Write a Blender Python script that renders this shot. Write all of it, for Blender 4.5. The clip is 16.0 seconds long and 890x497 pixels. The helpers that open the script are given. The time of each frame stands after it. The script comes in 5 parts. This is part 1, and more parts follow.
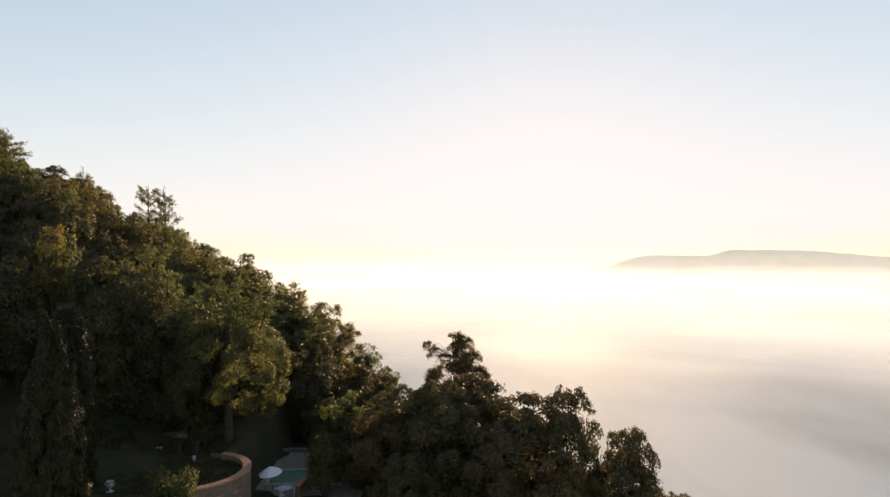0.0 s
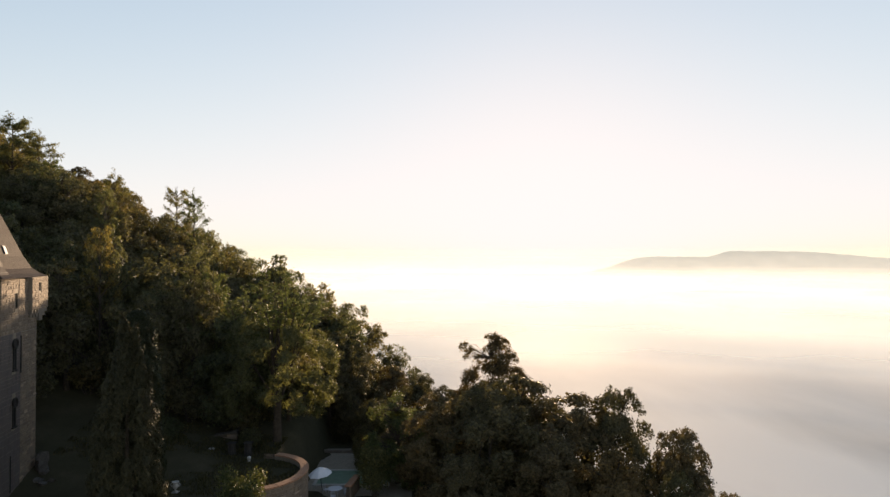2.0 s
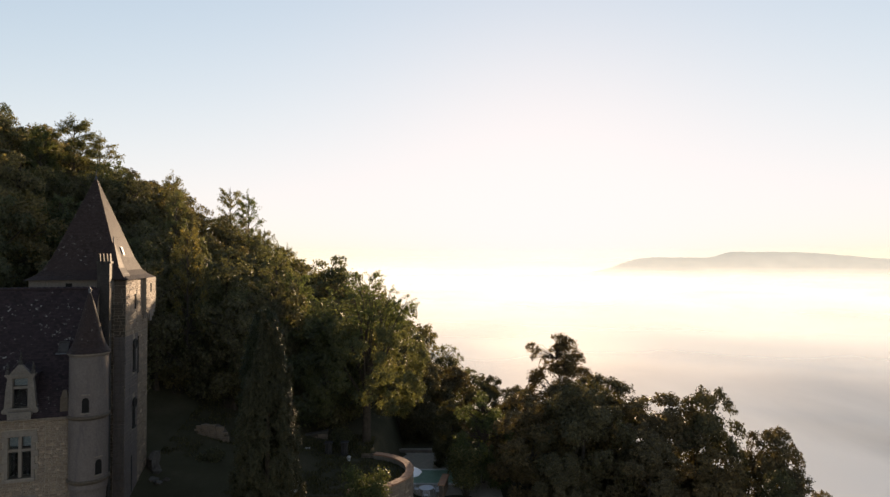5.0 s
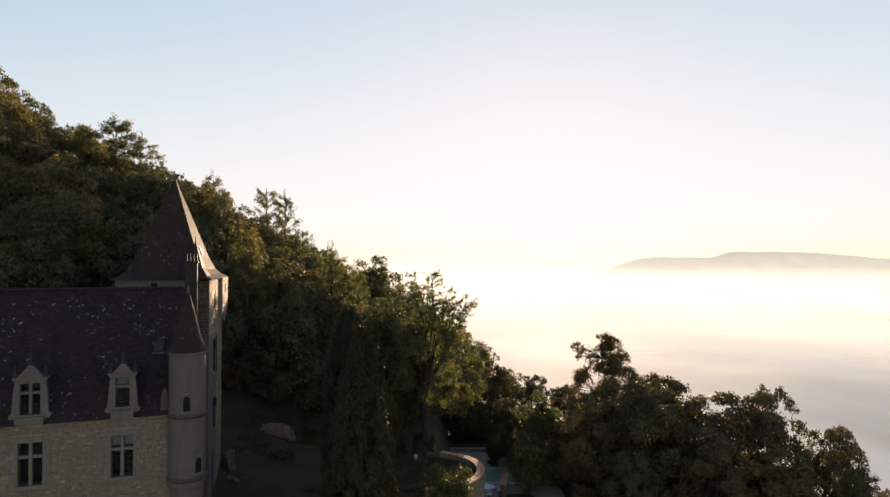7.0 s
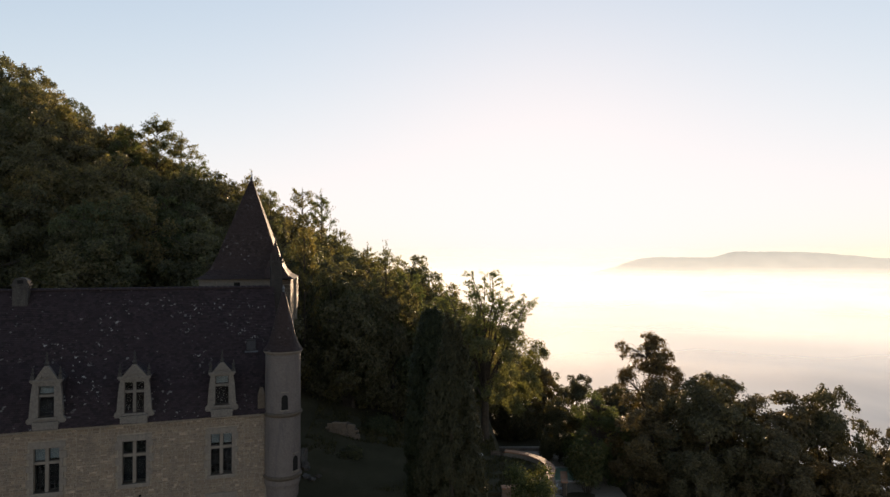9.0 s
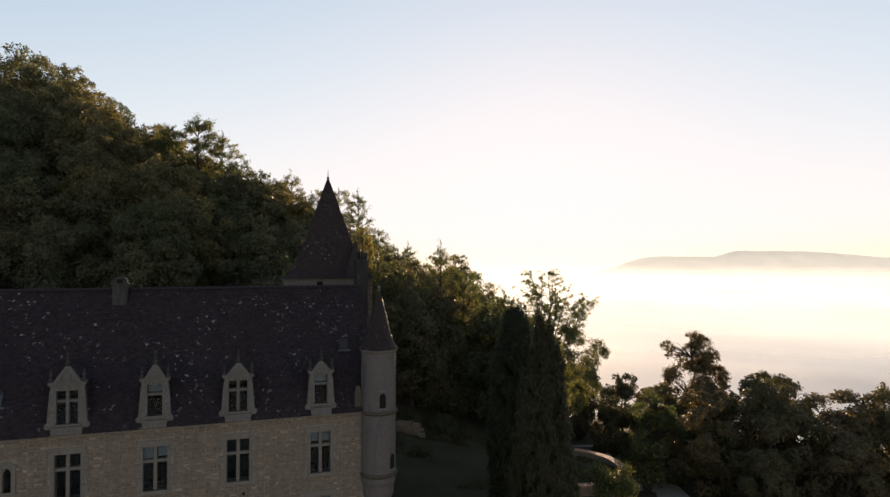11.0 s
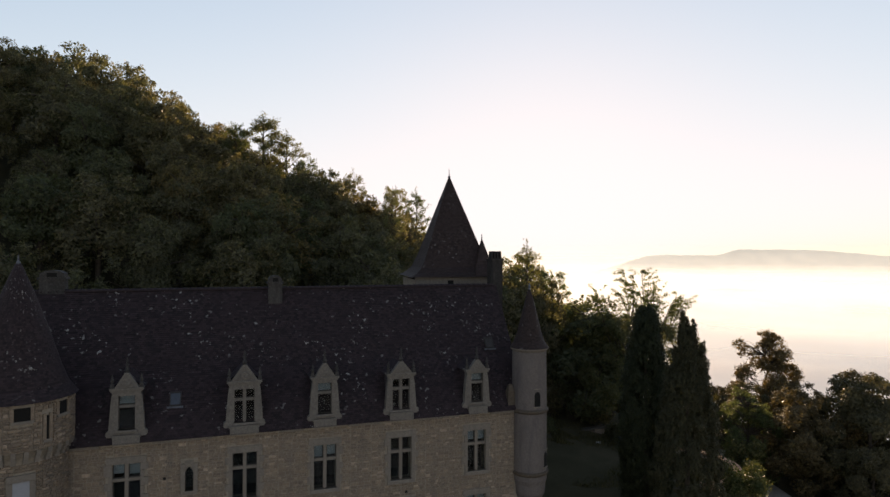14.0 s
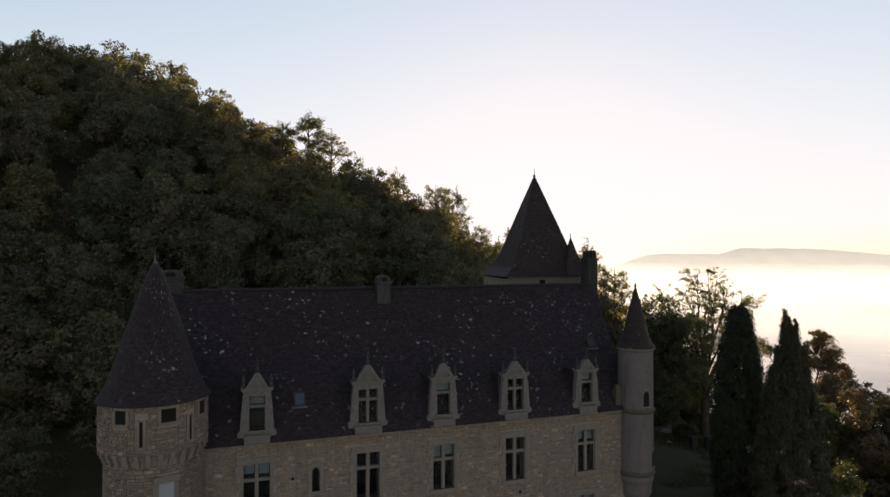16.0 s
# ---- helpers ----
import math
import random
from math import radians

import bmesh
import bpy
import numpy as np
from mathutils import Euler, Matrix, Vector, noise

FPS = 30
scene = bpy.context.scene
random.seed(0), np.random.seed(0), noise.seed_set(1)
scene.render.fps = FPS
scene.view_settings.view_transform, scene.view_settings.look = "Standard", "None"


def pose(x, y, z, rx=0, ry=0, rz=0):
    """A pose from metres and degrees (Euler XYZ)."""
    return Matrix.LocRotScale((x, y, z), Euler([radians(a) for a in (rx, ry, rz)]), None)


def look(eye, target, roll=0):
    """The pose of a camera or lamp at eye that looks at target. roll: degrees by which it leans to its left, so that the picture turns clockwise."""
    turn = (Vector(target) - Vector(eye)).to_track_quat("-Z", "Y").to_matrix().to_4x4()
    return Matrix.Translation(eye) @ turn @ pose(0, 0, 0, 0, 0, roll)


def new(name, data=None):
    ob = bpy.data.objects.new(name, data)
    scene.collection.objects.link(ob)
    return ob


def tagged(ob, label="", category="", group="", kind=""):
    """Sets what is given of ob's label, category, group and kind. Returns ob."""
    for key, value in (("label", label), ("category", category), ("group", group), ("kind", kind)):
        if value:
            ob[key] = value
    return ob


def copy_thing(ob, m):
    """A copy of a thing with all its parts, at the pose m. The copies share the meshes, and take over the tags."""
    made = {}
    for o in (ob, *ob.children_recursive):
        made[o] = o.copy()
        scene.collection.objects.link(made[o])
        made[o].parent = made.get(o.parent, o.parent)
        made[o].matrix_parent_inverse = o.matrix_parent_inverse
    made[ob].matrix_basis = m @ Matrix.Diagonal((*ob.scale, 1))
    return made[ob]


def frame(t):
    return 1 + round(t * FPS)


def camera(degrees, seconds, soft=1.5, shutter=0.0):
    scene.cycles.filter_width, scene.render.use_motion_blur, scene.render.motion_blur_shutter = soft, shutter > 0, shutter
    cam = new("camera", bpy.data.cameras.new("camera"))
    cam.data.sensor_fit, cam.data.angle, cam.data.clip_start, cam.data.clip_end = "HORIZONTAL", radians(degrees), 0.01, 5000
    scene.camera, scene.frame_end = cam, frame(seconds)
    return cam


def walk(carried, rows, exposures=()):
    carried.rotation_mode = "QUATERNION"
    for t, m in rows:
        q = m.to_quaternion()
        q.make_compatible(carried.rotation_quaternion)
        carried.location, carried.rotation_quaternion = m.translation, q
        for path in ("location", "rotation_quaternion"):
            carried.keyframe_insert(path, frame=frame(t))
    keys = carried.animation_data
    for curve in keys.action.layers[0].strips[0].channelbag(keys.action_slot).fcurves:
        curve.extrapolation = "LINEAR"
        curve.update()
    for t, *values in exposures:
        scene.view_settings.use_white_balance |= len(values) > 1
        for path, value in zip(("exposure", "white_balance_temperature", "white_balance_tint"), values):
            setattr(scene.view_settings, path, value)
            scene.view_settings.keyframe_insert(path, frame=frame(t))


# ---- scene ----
cam = camera(70.5, 16.0, 1.45)
PATH = [
    (0.0, -0.480, 0.917, 19.789, -0.629, 0.631, -0.090),
    (1.0, -2.828, 0.787, 19.819, -0.718, 0.680, -0.091),
    (2.0, -5.577, 0.653, 19.839, -0.789, 0.719, -0.093),
    (3.0, -8.560, 0.518, 19.849, -0.843, 0.750, -0.094),
    (4.0, -11.654, 0.384, 19.852, -0.883, 0.772, -0.096),
    (5.0, -14.780, 0.255, 19.848, -0.910, 0.785, -0.097),
    (6.0, -17.891, 0.134, 19.840, -0.926, 0.791, -0.098),
    (7.0, -20.970, 0.024, 19.828, -0.933, 0.788, -0.100),
    (8.0, -24.019, -0.072, 19.815, -0.932, 0.778, -0.101),
    (9.0, -27.059, -0.152, 19.801, -0.926, 0.761, -0.102),
    (10.0, -30.117, -0.212, 19.789, -0.916, 0.736, -0.104),
    (11.0, -33.224, -0.249, 19.779, -0.904, 0.705, -0.105),
    (12.0, -36.408, -0.260, 19.773, -0.893, 0.667, -0.107),
    (13.0, -39.687, -0.243, 19.773, -0.882, 0.623, -0.108),
    (14.0, -43.062, -0.193, 19.780, -0.876, 0.573, -0.109),
    (15.0, -46.511, -0.109, 19.796, -0.874, 0.517, -0.111),
    (16.0, -49.985, 0.012, 19.822, -0.880, 0.456, -0.112),
]
walk(cam, [(t, pose(x, y, z, 90 + pitch, roll, yaw)) for t, x, y, z, yaw, pitch, roll in PATH], [(0.0, 1.1, 6850, 17), (16.0, 1.14, 6850, 20)])

# ---- light and sky ----
SUN_AZIMUTH, SUN_HEIGHT = 10.0, 4.2          # degrees to the right of +y, and up
world = bpy.data.worlds.new("dawn_sky")
scene.world = world
world.use_nodes = True
wn = world.node_tree.nodes
wn.clear()
sky = wn.new("ShaderNodeTexSky")
sky.sky_type = "NISHITA"
sky.sun_disc = False
sky.sun_elevation = radians(SUN_HEIGHT)
sky.sun_rotation = radians(SUN_AZIMUTH)
sky.altitude = 150
sky.air_density, sky.dust_density, sky.ozone_density = 0.8, 0.12, 0.5
wbg = wn.new("ShaderNodeBackground")
wbg.inputs["Strength"].default_value = 0.14
wout = wn.new("ShaderNodeOutputWorld")
# tone curve on the sky: caps the glow, lifts the dim: top * (1 - exp(-rate * sky))
SKY_CAP, SKY_RATE = 3.28, (0.512, 0.572, 0.69)
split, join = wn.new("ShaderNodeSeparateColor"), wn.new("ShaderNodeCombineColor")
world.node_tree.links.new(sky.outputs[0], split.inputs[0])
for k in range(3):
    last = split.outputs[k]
    for what, a, b in (("MULTIPLY", None, -SKY_RATE[k]), ("POWER", math.e, None), ("SUBTRACT", 1.0, None), ("MULTIPLY", None, SKY_CAP)):
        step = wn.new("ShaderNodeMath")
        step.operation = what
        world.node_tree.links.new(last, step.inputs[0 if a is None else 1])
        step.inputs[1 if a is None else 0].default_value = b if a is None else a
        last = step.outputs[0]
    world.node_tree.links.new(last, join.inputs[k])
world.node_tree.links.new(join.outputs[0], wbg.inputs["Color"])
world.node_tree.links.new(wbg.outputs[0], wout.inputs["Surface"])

sun_data = bpy.data.lights.new("sun", "SUN")
sun_data.energy, sun_data.angle, sun_data.color = 5.0, radians(0.6), (1.0, 0.75, 0.47)
sun = new("sun", sun_data)
sa, sh = radians(SUN_AZIMUTH), radians(SUN_HEIGHT)
SUN_WAY = Vector((math.sin(sa) * math.cos(sh), math.cos(sa) * math.cos(sh), math.sin(sh)))
sun.matrix_world = look(SUN_WAY * 400, (0, 0, 0))


# ---- materials ----
def nodes_of(name):
    m = bpy.data.materials.new(name)
    m.use_nodes = True
    t = m.node_tree
    for n in list(t.nodes):
        t.nodes.remove(n)
    out = t.nodes.new("ShaderNodeOutputMaterial")
    return m, t, out


def add(t, kind, **values):
    n = t.nodes.new(kind)
    for k, v in values.items():
        n.inputs[k.replace("_", " ")].default_value = v
    return n


def ramp(t, fac, stops):
    r = t.nodes.new("ShaderNodeValToRGB")
    e = r.color_ramp.elements
    while len(e) < len(stops):
        e.new(0.5)
    for i, (p, c) in enumerate(stops):
        e[i].position = p
        e[i].color = (*c, 1) if len(c) == 3 else c
    t.links.new(fac, r.inputs[0])
    return r.outputs[0]


def mixc(t, fac, a, b, how="MIX"):
    n = t.nodes.new("ShaderNodeMix")
    n.data_type, n.blend_type = "RGBA", how
    for sock, v in ((n.inputs[0], fac), (n.inputs[6], a), (n.inputs[7], b)):
        if hasattr(v, "is_output"):
            t.links.new(v, sock)
        else:
            sock.default_value = (*v, 1) if isinstance(v, tuple) else v
    return n.outputs[2]


def noise_out(t, where, scale, detail=5, rough=0.6, stretch=None):
    n = add(t, "ShaderNodeTexNoise", Scale=scale, Detail=detail, Roughness=rough)
    if stretch:
        mp = t.nodes.new("ShaderNodeMapping")
        mp.inputs["Scale"].default_value = stretch
        t.links.new(where, mp.inputs[0])
        where = mp.outputs[0]
    t.links.new(where, n.inputs["Vector"])
    return n.outputs[0]


def finish(t, out, colour, rough=0.8, bump=None, strength=0.4, dist=0.02, metal=0.0, spec=0.3):
    b = t.nodes.new("ShaderNodeBsdfPrincipled")
    b.inputs["Roughness"].default_value = rough
    b.inputs["Metallic"].default_value = metal
    b.inputs["Specular IOR Level"].default_value = spec
    if hasattr(colour, "is_output"):
        t.links.new(colour, b.inputs["Base Color"])
    else:
        b.inputs["Base Color"].default_value = (*colour, 1)
    if bump is not None:
        bp = add(t, "ShaderNodeBump", Strength=strength, Distance=dist)
        t.links.new(bump, bp.inputs["Height"])
        t.links.new(bp.outputs[0], b.inputs["Normal"])
    t.links.new(b.outputs[0], out.inputs[0])
    return b


def stone_material(name, dark, mid, light, island=0.0, stain=(0.10, 0.09, 0.08), stain_amount=0.5, random_object=False):
    m, t, out = nodes_of(name)
    pos = t.nodes.new("ShaderNodeTexCoord").outputs["Object"]
    grain = noise_out(t, pos, 9.0, 8, 0.7)
    blot = noise_out(t, pos, 0.55, 5, 0.6)
    c = ramp(t, grain, [(0.25, dark), (0.5, mid), (0.78, light)])
    if island:
        g = t.nodes.new("ShaderNodeNewGeometry").outputs["Random Per Island"]
        if random_object:
            g = t.nodes.new("ShaderNodeObjectInfo").outputs["Random"]
        tone = ramp(t, g, [(0.0, (0.74, 0.7, 0.66)), (0.35, (0.92, 0.88, 0.82)), (0.75, (1.05, 0.98, 0.88)), (0.9, (1.15, 1.08, 0.97)), (1.0, (1.8, 1.72, 1.6))])
        c = mixc(t, island, c, mixc(t, 1.0, c, tone, "MULTIPLY"))
    streak = noise_out(t, pos, 1.2, 6, 0.65, (2.2, 2.2, 0.35))
    sm = ramp(t, streak, [(0.5, (0, 0, 0)), (0.72, (stain_amount,) * 3)])
    c = mixc(t, sm, c, stain)
    c = mixc(t, ramp(t, blot, [(0.35, (0, 0, 0)), (0.7, (0.35, 0.35, 0.35))]), c, tuple(v * 0.7 for v in mid))
    finish(t, out, c, 0.72, noise_out(t, pos, 22.0, 6, 0.7), 0.5, 0.03, spec=0.15)
    return m


STONE = stone_material("rubble_stone", (0.114, 0.088, 0.068), (0.194, 0.153, 0.12), (0.282, 0.232, 0.19), island=1.0)
STONE_PIECE = stone_material("rubble_stone_piece", (0.114, 0.088, 0.068), (0.194, 0.153, 0.12), (0.282, 0.232, 0.19), island=1.0, random_object=True)
# the rubble stone in a darker tone
STONE_DARK = stone_material("darker_rubble", (0.0504, 0.0396, 0.031), (0.0828, 0.0662, 0.0518), (0.122, 0.101, 0.0792), island=0.8)
MORTAR = stone_material("lime_mortar", (0.17, 0.138, 0.104), (0.235, 0.195, 0.15), (0.3, 0.255, 0.2))
CARVED = stone_material("weathered_carved_stone", (0.0783, 0.0679, 0.0574), (0.135, 0.117, 0.1), (0.2, 0.178, 0.152), stain_amount=0.65)
ASHLAR = stone_material("dressed_limestone", (0.114, 0.094, 0.076), (0.17, 0.143, 0.117), (0.228, 0.195, 0.162), stain_amount=0.5)
# blackish stone of the gable stack, arrow loops and pedestals
BLACKISH = stone_material("blackish_stone", (0.013, 0.0115, 0.0105), (0.026, 0.023, 0.021), (0.0575, 0.052, 0.047), stain_amount=0.6)
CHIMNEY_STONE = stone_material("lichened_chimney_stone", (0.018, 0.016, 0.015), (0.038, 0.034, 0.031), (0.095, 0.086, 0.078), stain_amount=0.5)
RENDERED = stone_material("smooth_turret_stone", (0.084, 0.069, 0.062), (0.121, 0.101, 0.091), (0.158, 0.136, 0.123), stain=(0.058, 0.049, 0.053), stain_amount=0.7)
ROCK = stone_material("weathered_rock", (0.035, 0.03, 0.026), (0.07, 0.062, 0.054), (0.14, 0.127, 0.11), stain_amount=0.6)
COPING = stone_material("terracotta_coping", (0.24, 0.12, 0.07), (0.36, 0.2, 0.13), (0.46, 0.3, 0.2), island=0.8, stain_amount=0.3)
WHITE_STONE = stone_material("pale_carved_stone", (0.25, 0.24, 0.22), (0.38, 0.37, 0.34), (0.5, 0.48, 0.45), stain_amount=0.4)


def tile_material(name, dark, mid, light, lichen=0.7, tile=(0.2, 0.14), rough=0.8, spec=0.2):
    """Old flat clay tiles: a tone for each tile, pale lichen in patches. UV is in metres."""
    m, t, out = nodes_of(name)
    tc = t.nodes.new("ShaderNodeTexCoord")
    uv, pos = tc.outputs["UV"], tc.outputs["Object"]
    br = t.nodes.new("ShaderNodeTexBrick")
    br.offset = 0.5
    for k, v in (("Scale", 1.0), ("Mortar Size", 0.008), ("Mortar Smooth", 0.3), ("Bias", 0.0), ("Brick Width", tile[0]), ("Row Height", tile[1])):
        br.inputs[k].default_value = v
    br.inputs["Color1"].default_value = (*dark, 1)
    br.inputs["Color2"].default_value = (*light, 1)
    br.inputs["Mortar"].default_value = (0.012, 0.01, 0.01, 1)
    t.links.new(uv, br.inputs["Vector"])
    c = mixc(t, ramp(t, noise_out(t, pos, 0.8, 6, 0.65), [(0.35, (0, 0, 0)), (0.7, (0.75, 0.75, 0.75))]), br.outputs["Color"], mid)
    patch = noise_out(t, pos, 0.33, 5, 0.62)
    spots = noise_out(t, uv, 3.4, 3, 0.55)
    pm = ramp(t, patch, [(0.5, (0, 0, 0)), (0.62, (1, 1, 1))])
    sp = ramp(t, spots, [(0.62, (0, 0, 0)), (0.66, (lichen,) * 3)])
    c = mixc(t, mixc(t, 1.0, sp, pm, "MULTIPLY"), c, (0.3, 0.285, 0.265))
    lone = ramp(t, noise_out(t, uv, 2.4, 2, 0.5), [(0.68, (0, 0, 0)), (0.715, (lichen * 0.5,) * 3)])
    c = mixc(t, lone, c, (0.25, 0.235, 0.22))
    finish(t, out, c, rough, mixc(t, 0.4, br.outputs["Fac"], noise_out(t, uv, 14, 5, 0.7)), 0.6, 0.02, spec=spec)
    return m


TILE = tile_material("mossy_clay_tile", (0.014, 0.0092, 0.01), (0.024, 0.0155, 0.0168), (0.044, 0.029, 0.03), lichen=0.85)
TILE_TOWER = tile_material("brown_clay_tile", (0.022, 0.014, 0.012), (0.032, 0.021, 0.019), (0.048, 0.033, 0.029), lichen=0.45, rough=0.68, spec=0.14)


def plain(name, colour, rough=0.6, metal=0.0, vary=0.25, scale=6.0, bump=0.2):
    m, t, out = nodes_of(name)
    pos = t.nodes.new("ShaderNodeTexCoord").outputs["Object"]
    n = noise_out(t, pos, scale, 6, 0.65)
    c = ramp(t, n, [(0.3, tuple(v * (1 - vary) for v in colour)), (0.7, tuple(min(1, v * (1 + vary)) for v in colour))])
    finish(t, out, c, rough, n, bump, 0.01, metal)
    return m


LEAD = plain("weathered_lead", (0.09, 0.09, 0.095), 0.55, 0.5)
DARK_WOOD = plain("dark_painted_wood", (0.03, 0.025, 0.022), 0.6)
PALE_BLIND = plain("pale_blind", (0.24, 0.24, 0.25), 0.8, vary=0.05)
ROOF_PANE = plain("dull_roof_glass", (0.045, 0.05, 0.06), 0.35, vary=0.15)
WHITE_CLOTH = plain("white_canvas", (0.75, 0.74, 0.76), 0.9, vary=0.06, scale=3)
WHITE_METAL = plain("white_painted_metal", (0.45, 0.46, 0.5), 0.5, vary=0.08)
POOL_COVER = plain("green_pool_cover", (0.12, 0.19, 0.13), 0.45, vary=0.15, scale=1.5)
# near-black that paints the shade inside openings onto solid blocks
HOLE_SHADE = plain("painted_hole_shade", (0.008, 0.007, 0.006), 1.0, bump=0.0)
# plaster darkened so the rooms' shade is in its colour
INSIDE = plain("darkened_plaster", (0.05, 0.042, 0.035), 0.9)
BARK = plain("grey_brown_bark", (0.055, 0.042, 0.03), 0.95, vary=0.4, scale=4, bump=0.8)
PAVING = stone_material("terrace_paving", (0.16, 0.13, 0.1), (0.26, 0.22, 0.17), (0.34, 0.3, 0.25))


def glass_material():
    m, t, out = nodes_of("old_window_glass")
    tr = t.nodes.new("ShaderNodeBsdfTransparent")
    tr.inputs[0].default_value = (0.8, 0.85, 0.85, 1)
    gl = add(t, "ShaderNodeBsdfGlossy", Roughness=0.05)
    fr = add(t, "ShaderNodeFresnel", IOR=1.22)
    mx = t.nodes.new("ShaderNodeMixShader")
    t.links.new(fr.outputs[0], mx.inputs[0])
    t.links.new(tr.outputs[0], mx.inputs[1])
    t.links.new(gl.outputs[0], mx.inputs[2])
    t.links.new(mx.outputs[0], out.inputs[0])
    return m


GLASS = glass_material()


def leaf_material(name, shades, through_light=0.45):
    """Thin leaves: a tone for each tree and each leaf, and light that passes through."""
    m, t, out = nodes_of(name)
    island = t.nodes.new("ShaderNodeNewGeometry").outputs["Random Per Island"]
    tree = t.nodes.new("ShaderNodeObjectInfo").outputs["Random"]
    a = ramp(t, island, [(0.0, shades[0]), (0.6, shades[1]), (1.0, shades[2])])
    b = ramp(t, tree, [(0.0, (0.72, 0.88, 0.8)), (0.5, (1.0, 1.0, 1.0)), (0.85, (1.15, 1.08, 0.95)), (1.0, (1.35, 1.12, 0.85))])
    c = mixc(t, 1.0, a, b, "MULTIPLY")
    d = t.nodes.new("ShaderNodeBsdfPrincipled")
    d.inputs["Roughness"].default_value = 0.55
    d.inputs["Specular IOR Level"].default_value = 0.1
    t.links.new(c, d.inputs["Base Color"])
    tl = t.nodes.new("ShaderNodeBsdfTranslucent")
    t.links.new(mixc(t, 1.0, c, (1.35, 1.35, 0.7), "MULTIPLY"), tl.inputs["Color"])
    mx = t.nodes.new("ShaderNodeMixShader")
    mx.inputs[0].default_value = through_light
    t.links.new(d.outputs[0], mx.inputs[1])
    t.links.new(tl.outputs[0], mx.inputs[2])
    t.links.new(mx.outputs[0], out.inputs[0])
    return m


OAK_LEAF = leaf_material("oak_leaves", [(0.066, 0.061, 0.04), (0.108, 0.099, 0.062), (0.155, 0.138, 0.083)], 0.48)
LOCUST_LEAF = leaf_material("locust_leaves", [(0.08, 0.08, 0.042), (0.112, 0.108, 0.056), (0.155, 0.142, 0.072)], 0.5)
# oak leaves with the reddish brown of sun glare put into their colour
GLARE_BROWN_LEAF = leaf_material("glare_brown_oak_leaves", [(0.062, 0.05, 0.03), (0.098, 0.078, 0.044), (0.15, 0.115, 0.062)], 0.3)
CYPRESS_LEAF = leaf_material("cypress_foliage", [(0.028, 0.028, 0.016), (0.042, 0.04, 0.022), (0.06, 0.054, 0.028)], 0.15)
SHRUB_LEAF = leaf_material("golden_shrub_leaves", [(0.05, 0.055, 0.022), (0.085, 0.082, 0.034), (0.17, 0.14, 0.06)], 0.3)


GRASS = leaf_material("dry_dark_grass", [(0.035, 0.034, 0.016), (0.06, 0.055, 0.026), (0.1, 0.082, 0.042)], 0.3)


def ground_material():
    m, t, out = nodes_of("meadow_and_leaf_litter")
    pos = t.nodes.new("ShaderNodeTexCoord").outputs["Object"]
    c = ramp(t, noise_out(t, pos, 0.25, 8, 0.7), [(0.3, (0.033, 0.03, 0.016)), (0.55, (0.052, 0.045, 0.025)), (0.75, (0.078, 0.06, 0.038))])
    c = mixc(t, ramp(t, noise_out(t, pos, 6, 6, 0.7), [(0.4, (0, 0, 0)), (0.7, (0.5, 0.5, 0.5))]), c, (0.035, 0.03, 0.016))
    finish(t, out, c, 0.95, noise_out(t, pos, 5, 8, 0.75), 0.8, 0.08, spec=0.1)
    return m


GROUND = ground_material()


